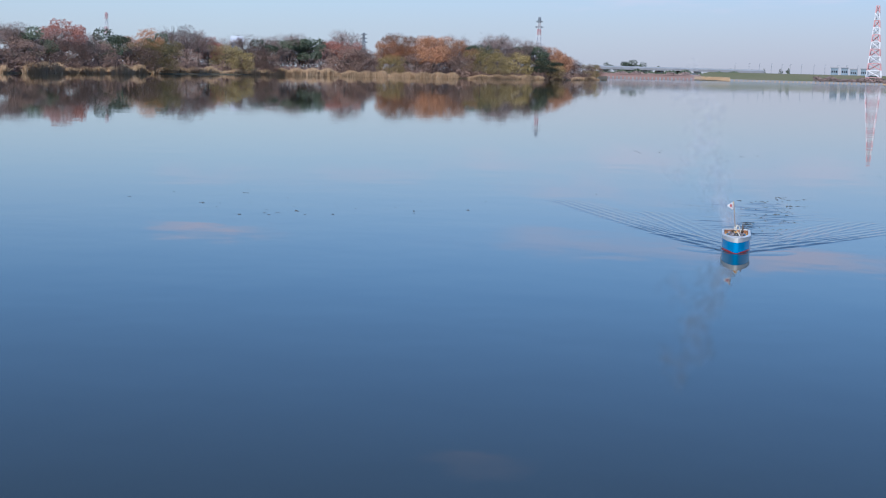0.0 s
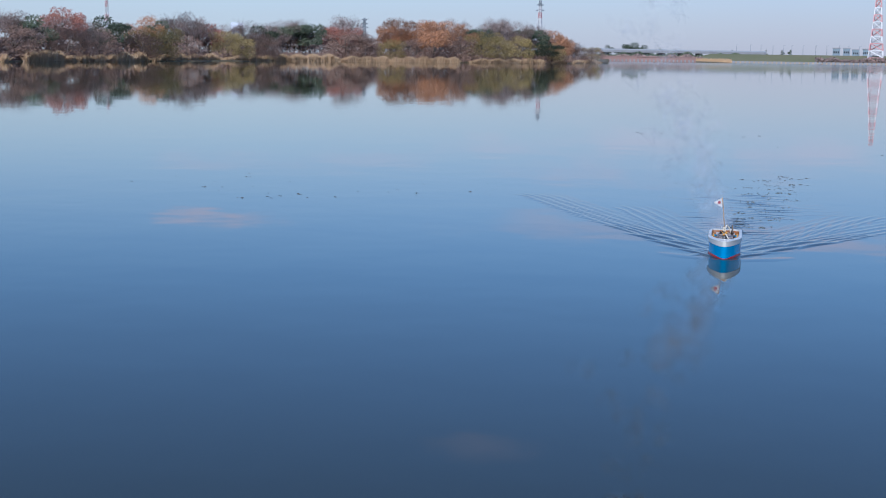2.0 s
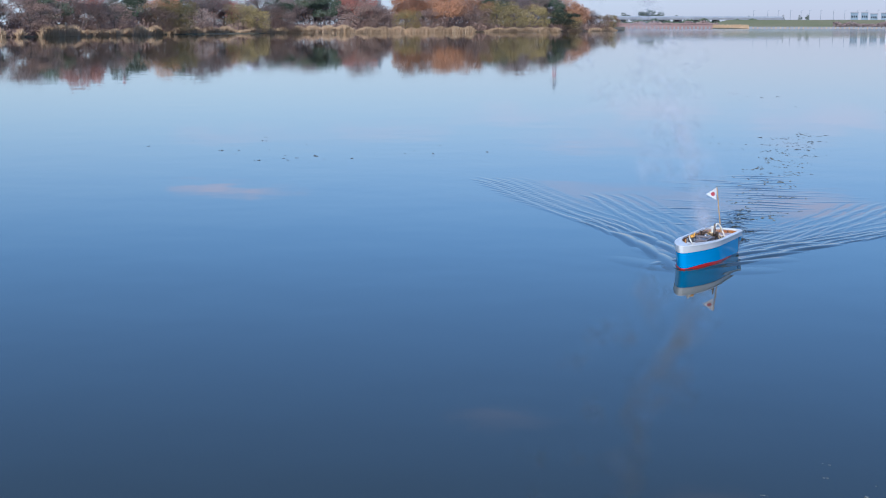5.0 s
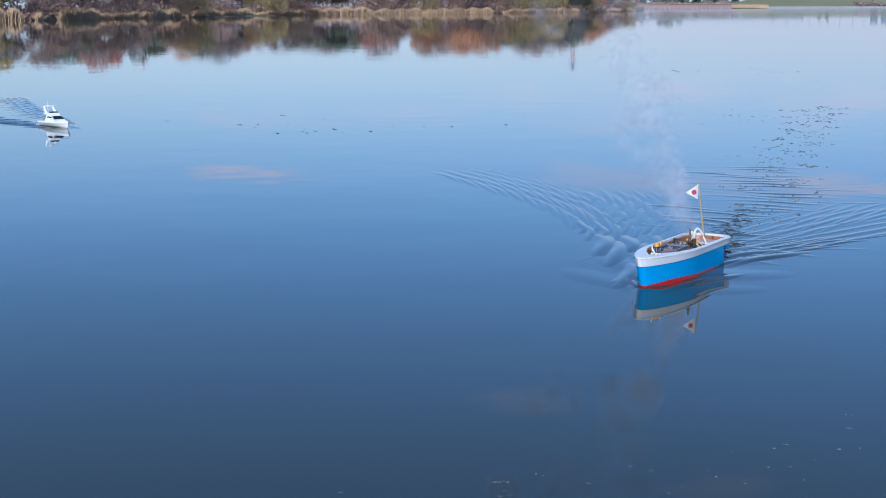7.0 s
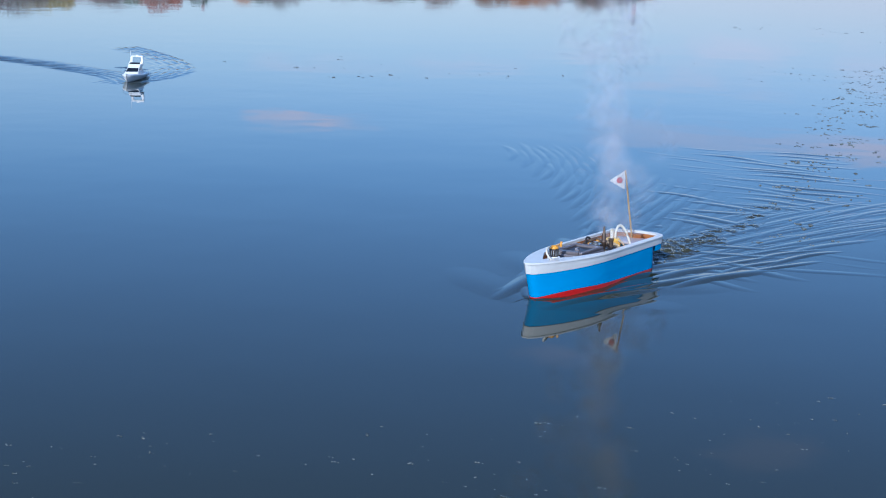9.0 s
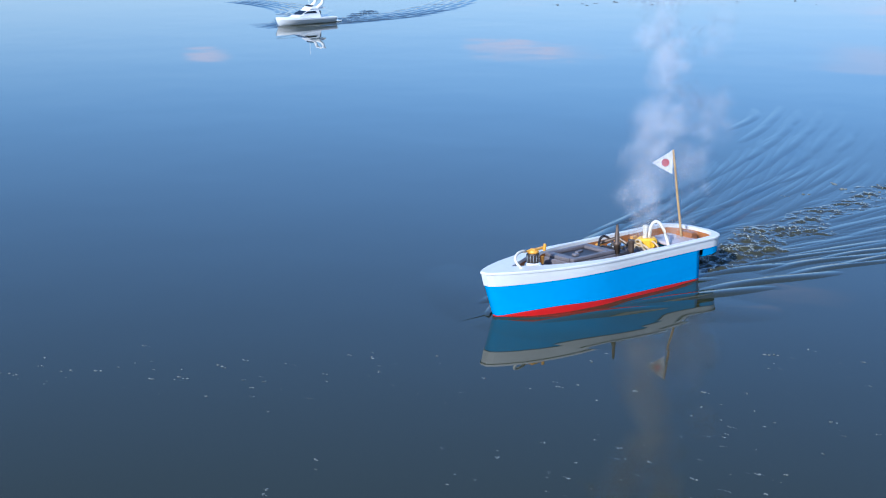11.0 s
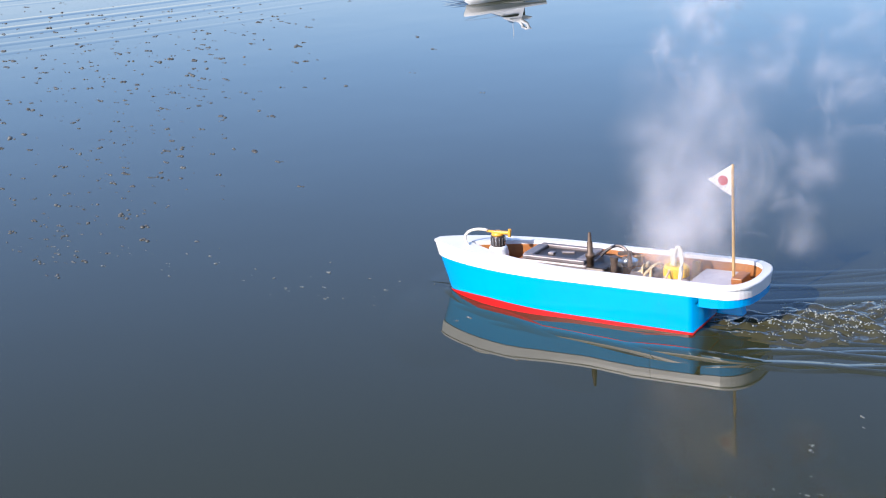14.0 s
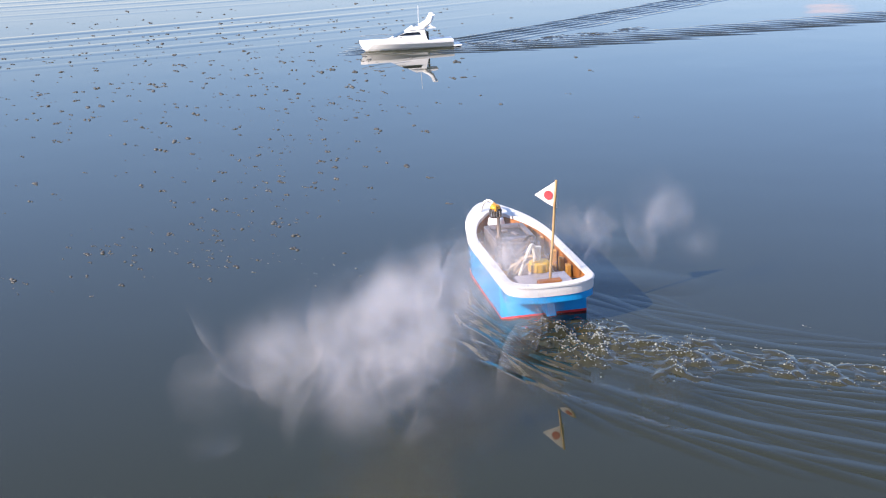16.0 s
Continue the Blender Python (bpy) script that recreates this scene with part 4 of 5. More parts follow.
# ---------------------------------------------------------------- the white motor yacht
def make_yacht():
    root = new("model_yacht")
    L = 0.66
    sec = []
    for i in range(15):
        u = i / 14
        x = -L / 2 + L * u
        b = 0.098 * (1 - max(0, (u - 0.45) / 0.55) ** 2.4) ** 0.85 + 0.002 if u > 0.45 else 0.092 + 0.006 * u / 0.45
        top = 0.070 + 0.034 * u ** 1.6
        keel = -0.03 + 0.075 * max(0, (u - 0.8) / 0.2) ** 2
        xo = x
        sec.append([(xo, 0, keel), (xo - 0.02 * u, b * 0.72, 0.012 + 0.02 * u), (xo, b, top * 0.78), (xo, b * 1.02, top), (xo, b * 0.93, top + 0.004)])
    sh = Shape()
    for s in (1, -1):
        vs = [(x, y * s, z) for r in sec for x, y, z in r]
        fs = []
        for i in range(14):
            for j in range(4):
                q = (i * 5 + j, (i + 1) * 5 + j, (i + 1) * 5 + j + 1, i * 5 + j + 1)
                fs.append(q if s < 0 else q[::-1])
        sh.add(vs, fs)
    sh.add([(x, y * s, z) for s in (1, -1) for x, y, z in sec[0]], [(0, 1, 2, 3, 4, 9, 8, 7, 6, 5)])
    sh.ob("hull", M_GEL, root, "white hull")
    sh = Shape()
    vs = []
    for r in sec:
        x, y, z = r[4]
        vs += [(x, y, z), (x, -y, z)]
    sh.add(vs, [(2 * i, 2 * i + 1, 2 * i + 3, 2 * i + 2) for i in range(14)])
    sh.ob("deck", M_GEL, root)
    sh = Shape()
    sh.box((-0.34 - 0.02, 0, 0.018), (0.06, 0.17, 0.012))
    sh.ob("swim_platform", M_GEL, root, bevel=0.003)

    def house(name, prof, w0, w1, material, label=""):
        s2 = Shape()
        m = len(prof)
        vs = []
        for sgn in (1, -1):
            zs = [p[1] for p in prof]
            for x, z in prof:
                k = (z - min(zs)) / (max(zs) - min(zs))
                vs.append((x, sgn * (w0 + (w1 - w0) * k), z))
        fs = [tuple(range(m))[::-1], tuple(range(m, 2 * m))] + [(i, (i + 1) % m, m + (i + 1) % m, m + i) for i in range(m)]
        s2.add(vs, fs)
        return s2.ob(name, material, root, label, bevel=0.004)

    house("cabin", [(0.130, 0.092), (-0.03, 0.178), (-0.13, 0.178), (-0.15, 0.074)], 0.078, 0.058, M_GEL, "white cabin")
    for s in (1, -1):
        sh = Shape()
        sh.add([(0.055, s * 0.0715, 0.134), (-0.10, s * 0.0715, 0.134), (-0.09, s * 0.0660, 0.156), (0.008, s * 0.0660, 0.156)], [(0, 1, 2, 3)[::s]])
        sh.ob("side_window", M_GLASS, root, "dark tinted side window")
    sh = Shape()
    sh.add([(0.086, -0.062, 0.1195), (0.086, 0.062, 0.1195), (0.010, 0.054, 0.1605), (0.010, -0.054, 0.1605)], [(0, 1, 2, 3)])
    sh.ob("windscreen", M_GLASS, root, "dark raked windscreen")
    house("flybridge", [(-0.015, 0.174), (-0.055, 0.204), (-0.19, 0.196), (-0.218, 0.178)], 0.066, 0.060, M_GEL, "white flybridge")
    sh = Shape()
    sh.add([(-0.052, -0.056, 0.203), (-0.052, 0.056, 0.203), (-0.072, 0.052, 0.222), (-0.072, -0.052, 0.222)], [(0, 1, 2, 3)])
    sh.add([(-0.054, -0.056, 0.203), (-0.054, 0.056, 0.203), (-0.074, 0.052, 0.222), (-0.074, -0.052, 0.222)], [(3, 2, 1, 0)])
    sh.ob("bridge_screen", M_GLASS, root)
    for s in (1, -1):
        sh = Shape()
        sh.tube([(-0.115, s * 0.060, 0.192), (-0.168, s * 0.056, 0.235), (-0.192, s * 0.052, 0.290)], 0.018, 8, 0.013)
        sh.ob("arch_leg", M_GEL, root, "white radar arch leg", True)
    sh = Shape()
    sh.box((-0.192, 0, 0.292), (0.034, 0.122, 0.016))
    sh.ob("arch_top", M_GEL, root, bevel=0.004)
    Shape().lathe([(0.015, 0), (0.016, 0.008), (0.009, 0.013)], 14, (-0.190, 0, 0.298)).ob("radar_dome", M_GEL, root, "", True)
    Shape().tube([(-0.10, -0.05, 0.19), (-0.105, -0.052, 0.375)], 0.0018, 5).ob("aerial", M_GEL, root)
    sh = Shape()
    sh.box((-0.152, 0, 0.118), (0.012, 0.11, 0.075))
    sh.ob("saloon_door", M_GLASS, root)
    for s in (1, -1):
        pts = [(0.02, s * 0.088, 0.118), (0.15, s * 0.082, 0.132), (0.27, s * 0.045, 0.138), (0.325, 0, 0.142)]
        Shape().tube(pts, 0.0018, 5).ob("bow_rail", M_STEEL, root)
    tagged(root, "white plastic model motor yacht with dark windows", "model boat")
    return root


yacht = make_yacht()
for piece in yacht.children:            # a low, sleek profile
    for v in piece.data.vertices:
        v.co.z *= 0.80


# ---------------------------------------------------------------- foam on the water
def bubble(sh, x, y, r, flat=0.6, n=7):
    vs, fs = [], []
    for j, a in enumerate((0.0, 0.6, 1.15)):
        for i in range(n):
            vs.append((x + r * math.cos(a) * math.cos(i * math.tau / n), y + r * math.cos(a) * math.sin(i * math.tau / n), r * math.sin(a) * flat - 0.0004))
    vs.append((x, y, r * flat))
    for j in range(2):
        for i in range(n):
            fs.append((j * n + i, j * n + (i + 1) % n, (j + 1) * n + (i + 1) % n, (j + 1) * n + i))
    fs += [(2 * n + i, 2 * n + (i + 1) % n, 3 * n) for i in range(n)]
    sh.add(vs, fs)


def foam_patch(sh, rng, x, y, s):
    for _ in range(rng.randint(2, 7)):
        bubble(sh, x + rng.gauss(0, s * 1.2), y + rng.gauss(0, s * 0.5), s * rng.uniform(0.25, 0.8), rng.uniform(0.35, 0.75))


def make_foam():
    rng = random.Random(21)
    sh = Shape()
    lines = [  # way points, width, number, size
        ([(-0.3, 4.6), (-0.9, 3.9), (-1.6, 3.2), (-2.0, 2.9), (-2.5, 2.62), (-2.9, 2.35), (-3.4, 2.15), (-3.8, 1.95), (-4.4, 1.75), (-4.9, 1.45)], 0.10, 170, 0.010),
        ([(-0.6, 4.0), (-1.1, 3.1), (-1.2, 2.7), (-1.5, 2.4), (-1.8, 1.9)], 0.16, 150, 0.0075),
        ([(-4.9, 1.0), (-4.8, 1.4), (-4.9, 1.8), (-5.3, 2.1), (-6.0, 2.6), (-6.8, 3.0), (-7.4, 3.5)], 0.22, 230, 0.019),
        ([(-6.0, 1.2), (-7.5, 2.0), (-9.1, 2.6), (-10.5, 3.4), (-12.5, 4.0)], 0.8, 420, 0.026),
        ([(-7.2, 3.3), (-9.0, 4.2), (-11.5, 5.2)], 0.7, 220, 0.028),
        ([(-3.4, 17.8), (-3.2, 16.6), (-3.6, 18.8)], 0.5, 24, 0.022),
        ([(-6.3, 28.1), (-5.0, 30.9), (-2.7, 26.6), (-2.0, 23.5)], 0.9, 40, 0.030),
        ([(-9.4, 15.3), (-8.5, 14.2), (-7.3, 13.8), (-6.1, 15.4), (-5.7, 14.6)], 0.5, 36, 0.024),
    ]
    # distant foam lines, drawn as specks in the darkened foam colour
    far = Shape()
    for line, (pts, width, count, size) in enumerate(lines):
        for _ in range(count):
            k = rng.uniform(0, len(pts) - 1.001)
            i = int(k)
            a, b = pts[i], pts[i + 1]
            u = k - i
            s = size * rng.choice([0.5, 0.6, 0.8, 1.0, 1.0, 1.5])
            foam_patch(sh if line < 2 else far, rng, a[0] + (b[0] - a[0]) * u + rng.gauss(0, width), a[1] + (b[1] - a[1]) * u + rng.gauss(0, width), s * 0.42)
    tagged(sh.ob("foam", M_FOAM, smooth=True), "scattered pale foam flecks and bubbles on the water", "foam", kind="stuff")
    tagged(far.ob("floating_specks", M_SPECK, smooth=True), "far foam specks, coloured dark as against the bright water", "debris", kind="stuff")


make_foam()


# ---------------------------------------------------------------- wakes
def ripple_mesh(name, length, width, count, gap, height, seed, wavy=0.0):
    """Low parallel crests of water, highest in the middle, sinking away at their ends."""
    rng = random.Random(seed)
    sh = Shape()
    for c in range(count):
        nu, nv = 16 if not wavy else 36, 9
        vs = []
        ph = rng.uniform(0, 6.28)
        ln = length * rng.uniform(0.75, 1.1)
        hh = height * (1 - 0.16 * c) * rng.uniform(0.8, 1.1)
        for i in range(nu + 1):
            u = i / nu * 2 - 1
            for j in range(nv + 1):
                v = j / nv * 2 - 1
                broken = 1 - wavy * (0.5 + 0.5 * math.sin(u * 8 + 2 * ph))
                z = hh * broken * math.cos(u * math.pi / 2) ** (1.0 + wavy) * math.cos(v * math.pi / 2) ** 2 - 0.0006
                bend = 0.05 * length * u * u + 0.006 * math.sin(u * 4 + ph) + 0.05 * wavy * math.sin(u * 7 + ph)
                vs.append((u * ln / 2 + c * 0.03, v * width / 2 - c * gap + bend, z))
        fs = [(i * (nv + 1) + j, (i + 1) * (nv + 1) + j, (i + 1) * (nv + 1) + j + 1, i * (nv + 1) + j + 1) for i in range(nu) for j in range(nv)]
        sh.add(vs, fs)
    return sh.mesh(name, M_WATER, True)


def wash_mesh(name, seed, length, width, height, froth):
    """A lumpy patch of churned water; froth is a part of its own."""
    rng = random.Random(seed)
    sh = Shape()
    nu, nv = 44, 32
    vs = []

    def lump(u, v):
        return noise.noise(Vector((u * 4 + seed * 3.1, v * 4, seed))) + 0.55 * noise.noise(Vector((u * 10, v * 9 + seed, 1.7))) + 0.3 * noise.noise(Vector((u * 22, v * 19, seed * 0.7)))

    for i in range(nu + 1):
        u = i / nu * 2 - 1
        for j in range(nv + 1):
            v = j / nv * 2 - 1
            e = max(0.0, 1 - u * u) * max(0.0, 1 - v * v)
            vs.append((u * length / 2, v * width / 2, height * (e ** 0.8) * (0.55 + lump(u, v)) - 0.003 * (1 - e) ** 3 - 0.0008))
    fs = [(i * (nv + 1) + j, (i + 1) * (nv + 1) + j, (i + 1) * (nv + 1) + j + 1, i * (nv + 1) + j + 1) for i in range(nu) for j in range(nv)]
    sh.add(vs, fs)
    fr = Shape()
    while froth:
        u, v = rng.gauss(0, 0.42), rng.gauss(0, 0.30)
        if lump(u, v) < rng.uniform(-0.1, 0.6):
            continue
        froth -= 1
        k = len(fr.v)
        bubble(fr, u * length / 2, v * width / 2, rng.uniform(0.0010, 0.0030) * (1 if rng.random() < 0.98 else 2.2), rng.uniform(0.6, 1.2), 5)
        up = height * max(0, 1 - u * u) * max(0, 1 - v * v) * (0.5 + lump(u, v))
        for q in range(k, len(fr.v)):
            x, y, z = fr.v[q]
            fr.v[q] = (x, y, z + max(0.0, up))
    return sh.mesh(name, M_WASH, True), fr.mesh("froth", M_SPRAY, True)


def make_bow_wave():
    sh = Shape()
    for side in (1, -1):
        nu, nv = 18, 8
        vs = []
        for i in range(nu + 1):
            u = i / nu
            for j in range(nv + 1):
                v = j / nv
                x = 0.47 - 0.34 * u
                y = 0.006 + 0.19 * u ** 0.85 + v * (0.035 + 0.05 * u)
                z = 0.007 * (1 - u) ** 1.2 * (1 - v) ** 0.7 * math.sin(min(1, u * 9 + 0.35) * math.pi / 2) + 0.003 * math.sin(v * math.pi) * math.sin(u * math.pi) - 0.001 - 0.003 * v ** 4 - 0.003 * u ** 4
                vs.append((x, side * y, z))
        fs = [(i * (nv + 1) + j, (i + 1) * (nv + 1) + j, (i + 1) * (nv + 1) + j + 1, i * (nv + 1) + j + 1) for i in range(nu) for j in range(nv)]
        sh.add(vs, [q[::side] for q in fs])
    o = sh.ob("bow_wave", M_WATER, smooth=True)
    tagged(o, "small curl of water pushed up by the launch's stem", "wave")
    return o


bow_wave = make_bow_wave()


def make_hull_wave():
    """The smooth swell that runs along both sides of the launch."""
    sh = Shape()
    for side in (1, -1):
        nu, nv = 64, 18
        vs = []
        for i in range(nu + 1):
            u = i / nu
            for j in range(nv + 1):
                v = j / nv
                x = 0.62 - 1.25 * u
                y = 0.03 + 0.62 * v
                ends = math.sin(math.pi * min(1.0, max(0.0, u))) ** 0.6 * math.cos(v * math.pi / 2) ** 0.8
                crest = 0.5 + 0.5 * math.cos(math.tau * (x - 0.08 + 0.55 * y) / 0.46)
                fine = 0.5 + 0.5 * math.cos(math.tau * (x + 1.1 * y) / 0.17 + 2 * math.sin(x * 7))
                vs.append((x, side * y, 0.0034 * ends * crest + 0.0003 * ends * fine - 0.0012 * (1 - ends)))
        fs = [(i * (nv + 1) + j, (i + 1) * (nv + 1) + j, (i + 1) * (nv + 1) + j + 1, i * (nv + 1) + j + 1) for i in range(nu) for j in range(nv)]
        sh.add(vs, [q[::-side] for q in fs])
    o = sh.ob("hull_wave", M_WATER, smooth=True)
    return tagged(o, "smooth swell of water running along the launch's sides", "wave", kind="stuff")


hull_wave = make_hull_wave()
RIPPLES = []   # object, boat rows, lag, side, offset across, turn
LAUNCH_RIPPLE = [ripple_mesh("wake_ripple", 0.80, 0.080, 5, 0.085, 0.0058, 30 + i) for i in range(3)]
NEAR_RIPPLE = [ripple_mesh("wake_ripple", 0.80, 0.15, 3, 0.15, 0.0095, 35 + i) for i in range(2)]
CROSS_RIPPLE = [ripple_mesh("wake_ripple", 2.3, 0.14, 3, 0.17, 0.0048, 45 + i, 0.75) for i in range(4)]
YACHT_RIPPLE = [ripple_mesh("wake_ripple", 0.9, 0.11, 5, 0.10, 0.0095, 50 + i) for i in range(3)]
LONG_RIPPLE = [ripple_mesh("old_ripple", 8.0, 0.36, 5, 0.50, 0.0044, 55 + i) for i in range(2)]
FAR_RIPPLE = [ripple_mesh("wake_ripple", 1.2, 0.10, 5, 0.12, 0.0036, 40 + i) for i in range(3)]
for side in (1, -1):
    for i in range(18):
        lag = -0.05 + i * 0.27
        if i in (1, 3, 5):      # room between the steep first crests
            continue
        o = new("wake_ripple", NEAR_RIPPLE[i // 2 % 2] if i < 6 else (LAUNCH_RIPPLE if i < 8 else FAR_RIPPLE)[i % 3])
        tagged(o, "low ripples of the launch's wake on the water", "wake", "launch wake", "stuff")
        RIPPLES.append((o, "launch", lag, side, 0.20, 34))
    for i in range(9):
        o = new("wake_ripple", FAR_RIPPLE[i % 3])
        tagged(o, "low ripples of the launch's wake on the water", "wake", "launch wake", "stuff")
        RIPPLES.append((o, "launch", 0.55 + i * 0.36, side, 0.05, 20))
for i in range(9):
    o = new("wake_ripple", CROSS_RIPPLE[i % 4])
    tagged(o, "low ripples of the launch's wake on the water", "wake", "launch wake", "stuff")
    RIPPLES.append((o, "launch", 0.9 + i * 0.55, 0, 0.0, 90))
for side in (1, -1):
    for i in range(11):
        lag = 0.10 + i * 0.34
        o = new("wake_ripple", YACHT_RIPPLE[i % 3])
        tagged(o, "low ripples of the yacht's wake on the water", "wake", "yacht wake", "stuff")
        RIPPLES.append((o, "yacht", lag, side, 0.13, 28))
OLD = []
for x, y, a, k in ((-11.9, 3.6, 2, 0), (-14.8, 5.4, -3, 1)):
    o = new("old_ripple", LONG_RIPPLE[k])
    tagged(o, "faint long ripples crossing the open water", "wake", "old wake lines", "stuff")
    OLD.append((o, x, y, a))
WASHES = []
WM = [wash_mesh("propeller_wash", 60 + i, 0.44, 0.26, 0.016 - 0.004 * i, (280, 130, 40)[i]) for i in range(3)]
for i in range(9):
    o = new("propeller_wash", WM[min(2, i // 2)][0])
    f = new("froth", WM[min(2, i // 2)][1])
    f.parent = o
    tagged(f, kind="stuff")
    tagged(o, "frothy churned water behind the launch's stern", "wash", "launch wash")
    WASHES.append((o, "launch", 0.26 * i, i))
for i in range(5):
    o = new("propeller_wash", WM[2][0])
    tagged(o, "churned water behind the yacht's stern", "wash", "yacht wash")
    WASHES.append((o, "yacht", 0.30 * i, i))


TRAIL = []
TRAIL_MESH = []
for k in range(4):
    _rng = random.Random(90 + k)
    _sh = Shape()
    for _ in range(9):
        foam_patch(_sh, _rng, _rng.gauss(0, 0.14), _rng.gauss(0, 0.10), 0.011 * _rng.choice([0.6, 0.8, 1.0, 1.3]))
    TRAIL_MESH.append(_sh.mesh("bubble_trail", M_FOAM, True))
for i in range(56):
    o = new("bubble_trail", TRAIL_MESH[i % 4])
    tagged(o, "small dark bubbles left floating behind the launch", "foam", "bubble trail", "stuff")
    TRAIL.append((o, -6.0 + i * 0.33, i))


# ---------------------------------------------------------------- steam
def puff_mesh(seed, radius, count, dense, tall=1.0):
    """A wisp of steam: loose soft flakes of vapour turned every way, thickest in their middles."""
    rng = np.random.default_rng(seed)
    vs, fs, dens = [], [], []
    for _ in range(count):
        c = rng.normal(0, radius * 0.5, 3) * (1, 1, tall)
        a = rng.normal(0, 1, 3)
        a /= np.linalg.norm(a)
        b = np.cross(a, rng.normal(0, 1, 3))
        b /= np.linalg.norm(b)
        n = np.cross(a, b)
        r = radius * rng.uniform(0.7, 1.5)
        k = len(vs)
        vs.append(tuple(c + n * r * 0.30))
        dens.append(dense * rng.uniform(0.6, 1.3))
        for ring, z, q in ((0.33, 0.24, 0.62), (0.66, 0.10, 0.20), (1.0, 0.0, 0.0)):
            for i in range(9):
                t = math.tau * i / 9
                w = r * ring * rng.uniform(0.8, 1.2)
                vs.append(tuple(c + (a * math.cos(t) + b * math.sin(t)) * w + n * r * z))
                dens.append(dense * q)
        for i in range(9):
            j = (i + 1) % 9
            fs += [(k, k + 1 + i, k + 1 + j), (k + 1 + i, k + 10 + i, k + 10 + j, k + 1 + j), (k + 10 + i, k + 19 + i, k + 19 + j, k + 10 + j)]
    me = bpy.data.meshes.new("steam")
    me.from_pydata(vs, [], fs)
    at = me.attributes.new("vapour", "FLOAT", "POINT")
    at.data.foreach_set("value", dens)
    me.polygons.foreach_set("use_smooth", [True] * len(me.polygons))
    me.materials.append(M_STEAM)
    return me


scene.cycles.transparent_max_bounces = 200
PUFF_COLUMN = [puff_mesh(i, 0.042, 15, 0.115, 2.0) for i in range(6)]
PUFF_WIDE = [puff_mesh(10 + i, 0.095, 13, 0.105) for i in range(6)]
PUFF_THIN = [puff_mesh(20 + i, 0.085, 9, 0.085, 1.5) for i in range(5)]
PUFF_SOFT = [puff_mesh(30 + i, 0.058, 10, 0.11, 1.7) for i in range(4)]
STEAM = []
_r = random.Random(77)
t = -2.6
while t < 15.95:
    main = _r.random() < (0.80 if t < 13.0 else 0.92)
    if t < 5.0:
        kinds = PUFF_THIN
    elif t < 8.8 or not main:
        kinds = PUFF_SOFT
    else:
        kinds = PUFF_COLUMN if _r.random() < (0.94 if t < 12.0 else 0.75 if t < 13.0 else 0.15) else PUFF_WIDE
    o = new("steam", _r.choice(kinds))
    tagged(o, "thin white wisp of steam drifting from the launch", "steam", "steam wisps", "stuff")
    STEAM.append((o, t, main, [max(-1.5, min(1.5, _r.gauss(0, 1))) for _ in range(6)]))
    t += 0.060 if t < 5.0 else 0.045 if t < 8.8 else 0.032 if t < 12.4 else 0.055 if t < 13.2 else 0.070 if t < 14.5 else 0.045 if t < 15.4 else 0.07


# ---------------------------------------------------------------- what moves
WIND = (-0.20, -0.46)


def spreading(who, te):
    """How fast the wake's ripples run outwards, for those raised at te."""
    return 0.34 if who == "yacht" else 0.50 - 0.32 * min(1.0, max(0.0, (te - 2.5) / 4.5))


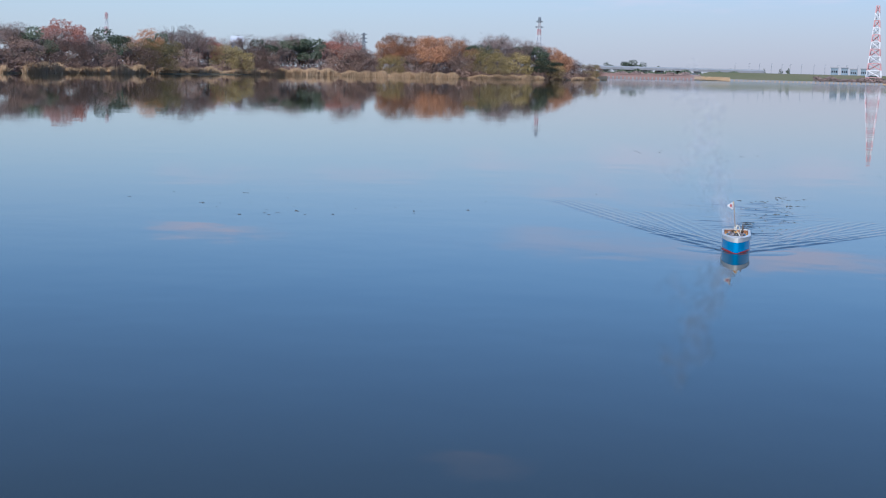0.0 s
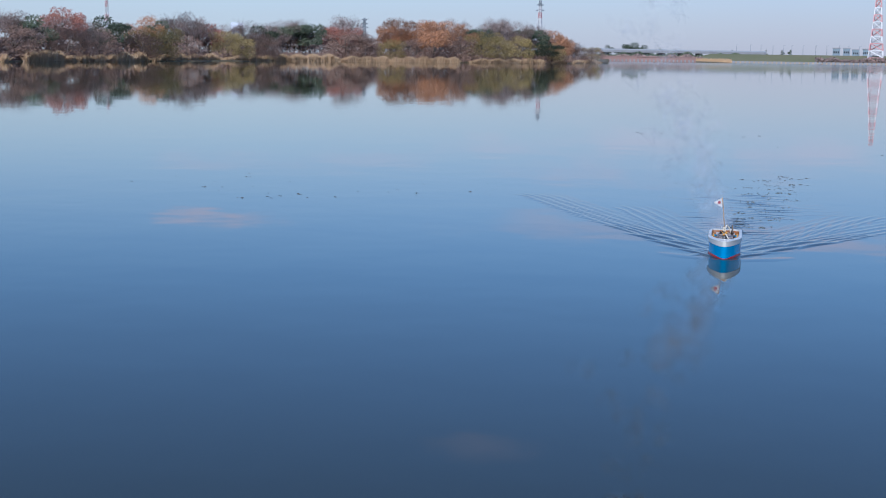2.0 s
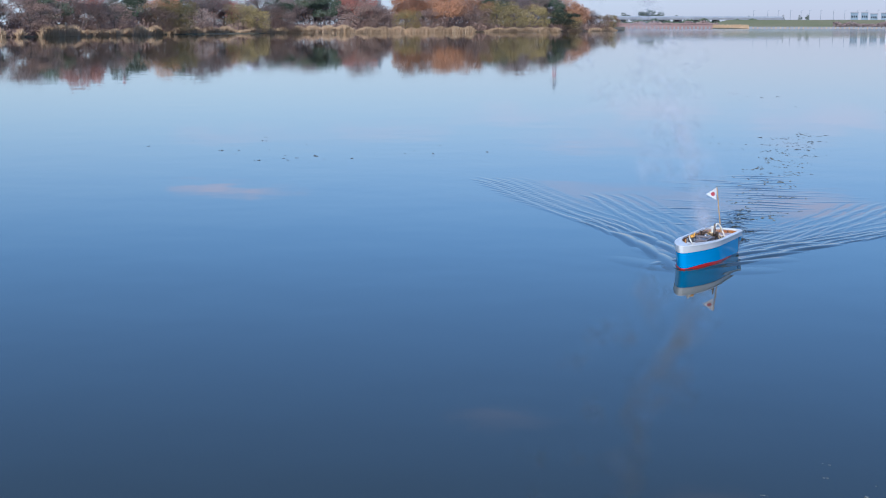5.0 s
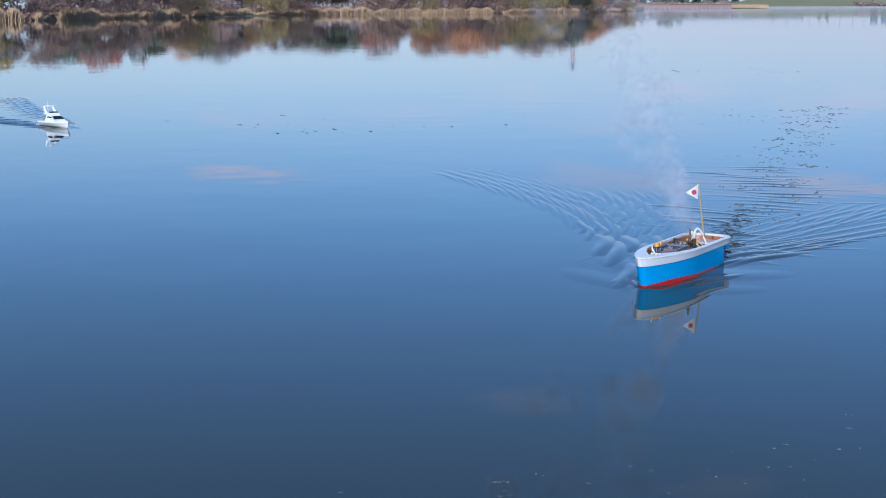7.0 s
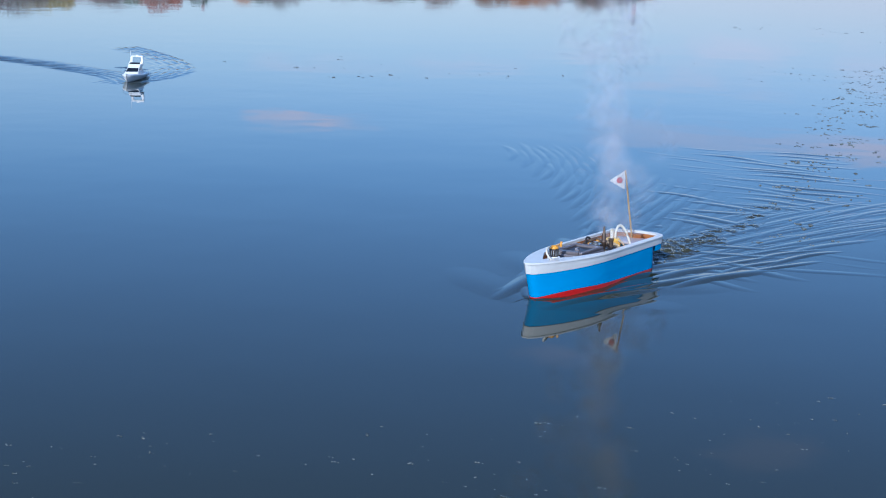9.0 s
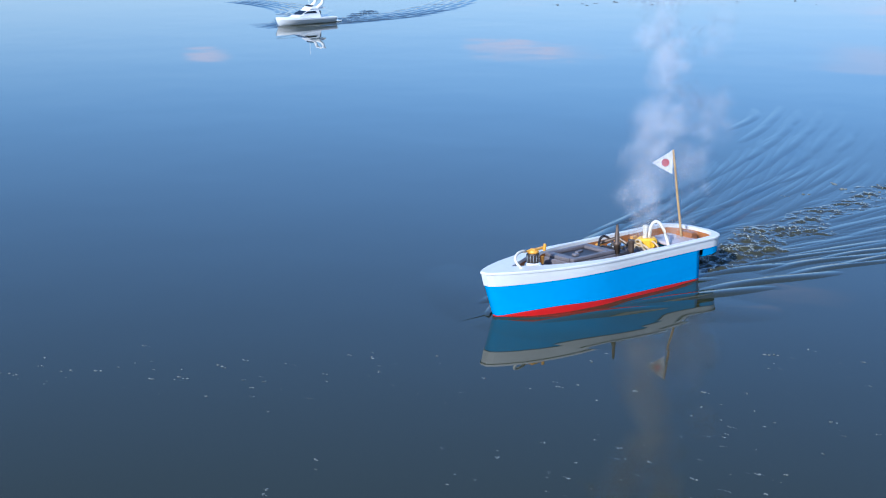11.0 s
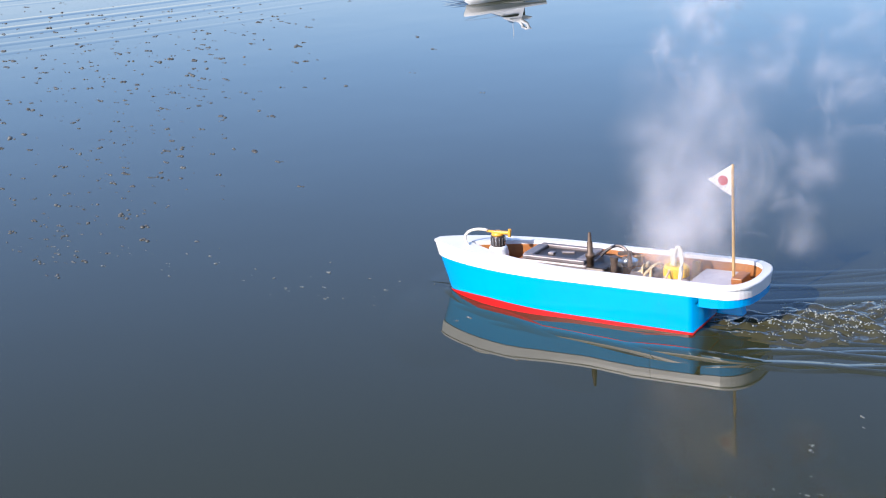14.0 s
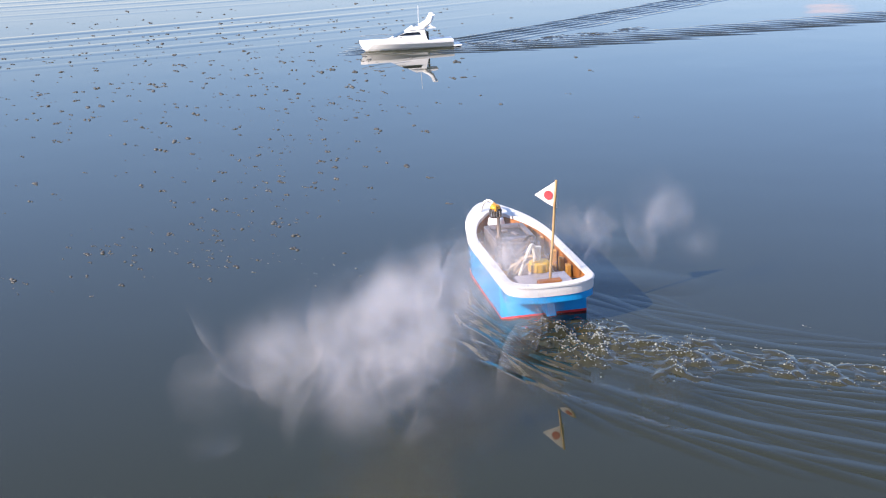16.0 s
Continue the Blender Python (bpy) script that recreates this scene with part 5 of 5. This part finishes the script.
def motions():
    step = [i * 0.5 for i in range(33)]
    where = {"launch": BOAT_ROWS, "yacht": YACHT_ROWS}
    walk(launch, [(t, pose(x, y, 0, heel, trim, h)) for t, x, y, h, trim, heel in BOAT_ROWS])
    for wave in (bow_wave, hull_wave):
        walk(wave, [(t, pose(x, y, 0, 0, 0, h)) for t, x, y, h, trim, heel in BOAT_ROWS])
    walk(yacht, [(t, pose(x, y, 0.0, 0, 0, h)) for t, x, y, h in YACHT_ROWS])
    walk(pennant, [(t, pose(-0.3930, -0.0405, 0.4195, 0, 0, 212 + 9 * math.sin(t * 2.1) + 6 * math.sin(t * 5.3) - curve_at(BOAT_ROWS, t)[2])) for t in [i * 0.25 for i in range(65)]])
    for o, who, lag, side, across, turn in RIPPLES:
        rows = []
        for t in step:
            x, y, h = curve_at(where[who], t - lag)[:3]
            m = pose(x, y, 0, 0, 0, h) @ pose(0.12 + 0.22 * min(1.0, max(0.0, lag) / 1.6) if who == "launch" else 0.22, side * (across + (0.70 if turn == 20 else 1.0) * spreading(who, t - lag) * lag), 0, 0, 0, -side * turn * (spreading(who, t - lag) / 0.52) ** 0.6)
            if side < 0:
                m = m @ pose(0, 0, 0, 0, 0, 180)
            if side == 0:      # crests square to the track
                m = pose(x, y, 0, 0, 0, h) @ pose(-0.1, 0.25 * math.sin(lag * 9), 0, 0, 0, 90 + 9 * math.sin(lag * 5))
            if who == "launch":   # the wake sinks as the boat slows and turns
                sink = 0.0036 * min(1.0, max(0.0, (t - 8.5) / 3)) if lag < 1.4 and side else 0.0
                if side < 0:
                    sink += 0.0065 * min(1.0, max(0.0, (t - 11.5) / 2.0))
                elif side == 0:
                    sink = 0.0060 * min(1.0, max(0.0, (t - 9.2) / 1.3))
                m = Matrix.Translation((0, 0, -sink)) @ m
            rows.append((t, m))
        walk(o, rows)
    for o, who, lag, i in WASHES:
        rows = []
        for t in step:
            x, y, h = curve_at(where[who], t - lag)[:3]
            rows.append((t, pose(x, y, 0, 0, 0, h) @ pose((-0.55 if who == "launch" else -0.50), 0.02 * math.sin(i * 2.4), -0.0004 * i, 0, 0, 40 * math.sin(i * 3.7))))
        walk(o, rows)
    for o, x, y, a in OLD:
        walk(o, [(0, pose(x + 1.0, y + 0.4, 0, 0, 0, 75 + a)), (16, pose(x, y, 0, 0, 0, 75 + a))])
    for o, passed, i in TRAIL:
        x, y, h = curve_at(BOAT_ROWS, passed)[:3]
        p = pose(x, y, 0, 0, 0, h) @ pose(-0.5, 0.22 * math.sin(i * 1.9) + 0.16, 0, 0, 0, 77 * i)
        deep = Matrix.Translation((0, 0, -0.25)) @ p
        up = passed + 1.3
        if up <= 0:
            rows = [(0, p), (16, p)]
        else:
            rows = [(0, deep)] + ([(up - 0.4, deep)] if up > 0.5 else []) + ([(up, p), (16, p)] if up < 15.9 else [(16, deep)])
        walk(o, rows)
    for o, born, main, g in STEAM:
        rows = []
        bx, by, bh = curve_at(BOAT_ROWS, born)[:3]
        vent = pose(bx, by, 0, 0, 0, bh) @ Vector((-0.225 if main else -0.40, -0.02 + 0.02 * g[5], 0.16 if main else 0.12))
        late = min(1.0, max(0.0, (born - 12.6) / 1.7))
        gust = min(1.0, max(0.0, (born - 13.0) / 1.2))
        lull = min(1.0, max(0.0, (born - 14.5) / 0.2))
        wx, wy = WIND[0] + 0.16 * gust + 0.17 * lull, WIND[1] + 0.14 * gust - 0.66 * lull
        if born > 15.0 and g[0] > 0.8:   # an eddy behind the hull
            wx, wy = -0.16, 0.26
        rise = (0.55 if main else 0.22) * (1 - 0.60 * late) * (1 - 0.70 * lull) * (1 + 0.12 * g[0])
        spread = (0.048 if main else 0.055) * (1 + (2.0 if main else 0.4) * late * (1 - 0.5 * lull))
        for a in (-1.0, -0.25, 0.0, 0.15, 0.4, 0.8, 1.4, 2.2, 3.4, 5.0, 8.0, 12.0, 18.6):
            tt = born + a
            if a < 0:
                x, y, h = curve_at(BOAT_ROWS, tt)[:3]
                p = pose(x, y, 0, 0, 0, h) @ Vector((-0.2, 0, -0.45))
            else:
                k = a if a < 2.2 else a * 1.25 - 0.55
                p = Vector((vent.x + wx * k + spread * g[1] * a ** 0.9, vent.y + wy * k + spread * g[2] * a ** 0.9, vent.z + rise * (a ** 0.85) * (1 if a < 2.2 else a / 2.2) + spread * 0.5 * g[3] * a ** 0.9 * (1 if a < 2.3 else 0)))
                if 12.6 < born < 14.6 and a > 0.8:      # the warm cloud lifts away
                    p.z += 2.0 * (a - 0.8) ** 2
                p.z = max(p.z, 0.10)
            rows.append((tt, pose(p.x, p.y, p.z, 12 * a * g[3], 10 * a * g[4], 60 * g[5])))
        inside = [r for r in rows if 0 <= r[0] <= 16]
        ends = []
        for edge in (0.0, 16.0):
            for q, n in zip(rows, rows[1:]):
                if q[0] <= edge <= n[0]:
                    ends.append((edge, q[1].lerp(n[1], (edge - q[0]) / (n[0] - q[0]))))
                    break
            else:
                ends.append((edge, rows[0][1] if edge < rows[0][0] else rows[-1][1]))
        out = [ends[0]] + [r for r in inside if 0.03 < r[0] < 15.97] + [ends[1]]
        walk(o, out)


motions()
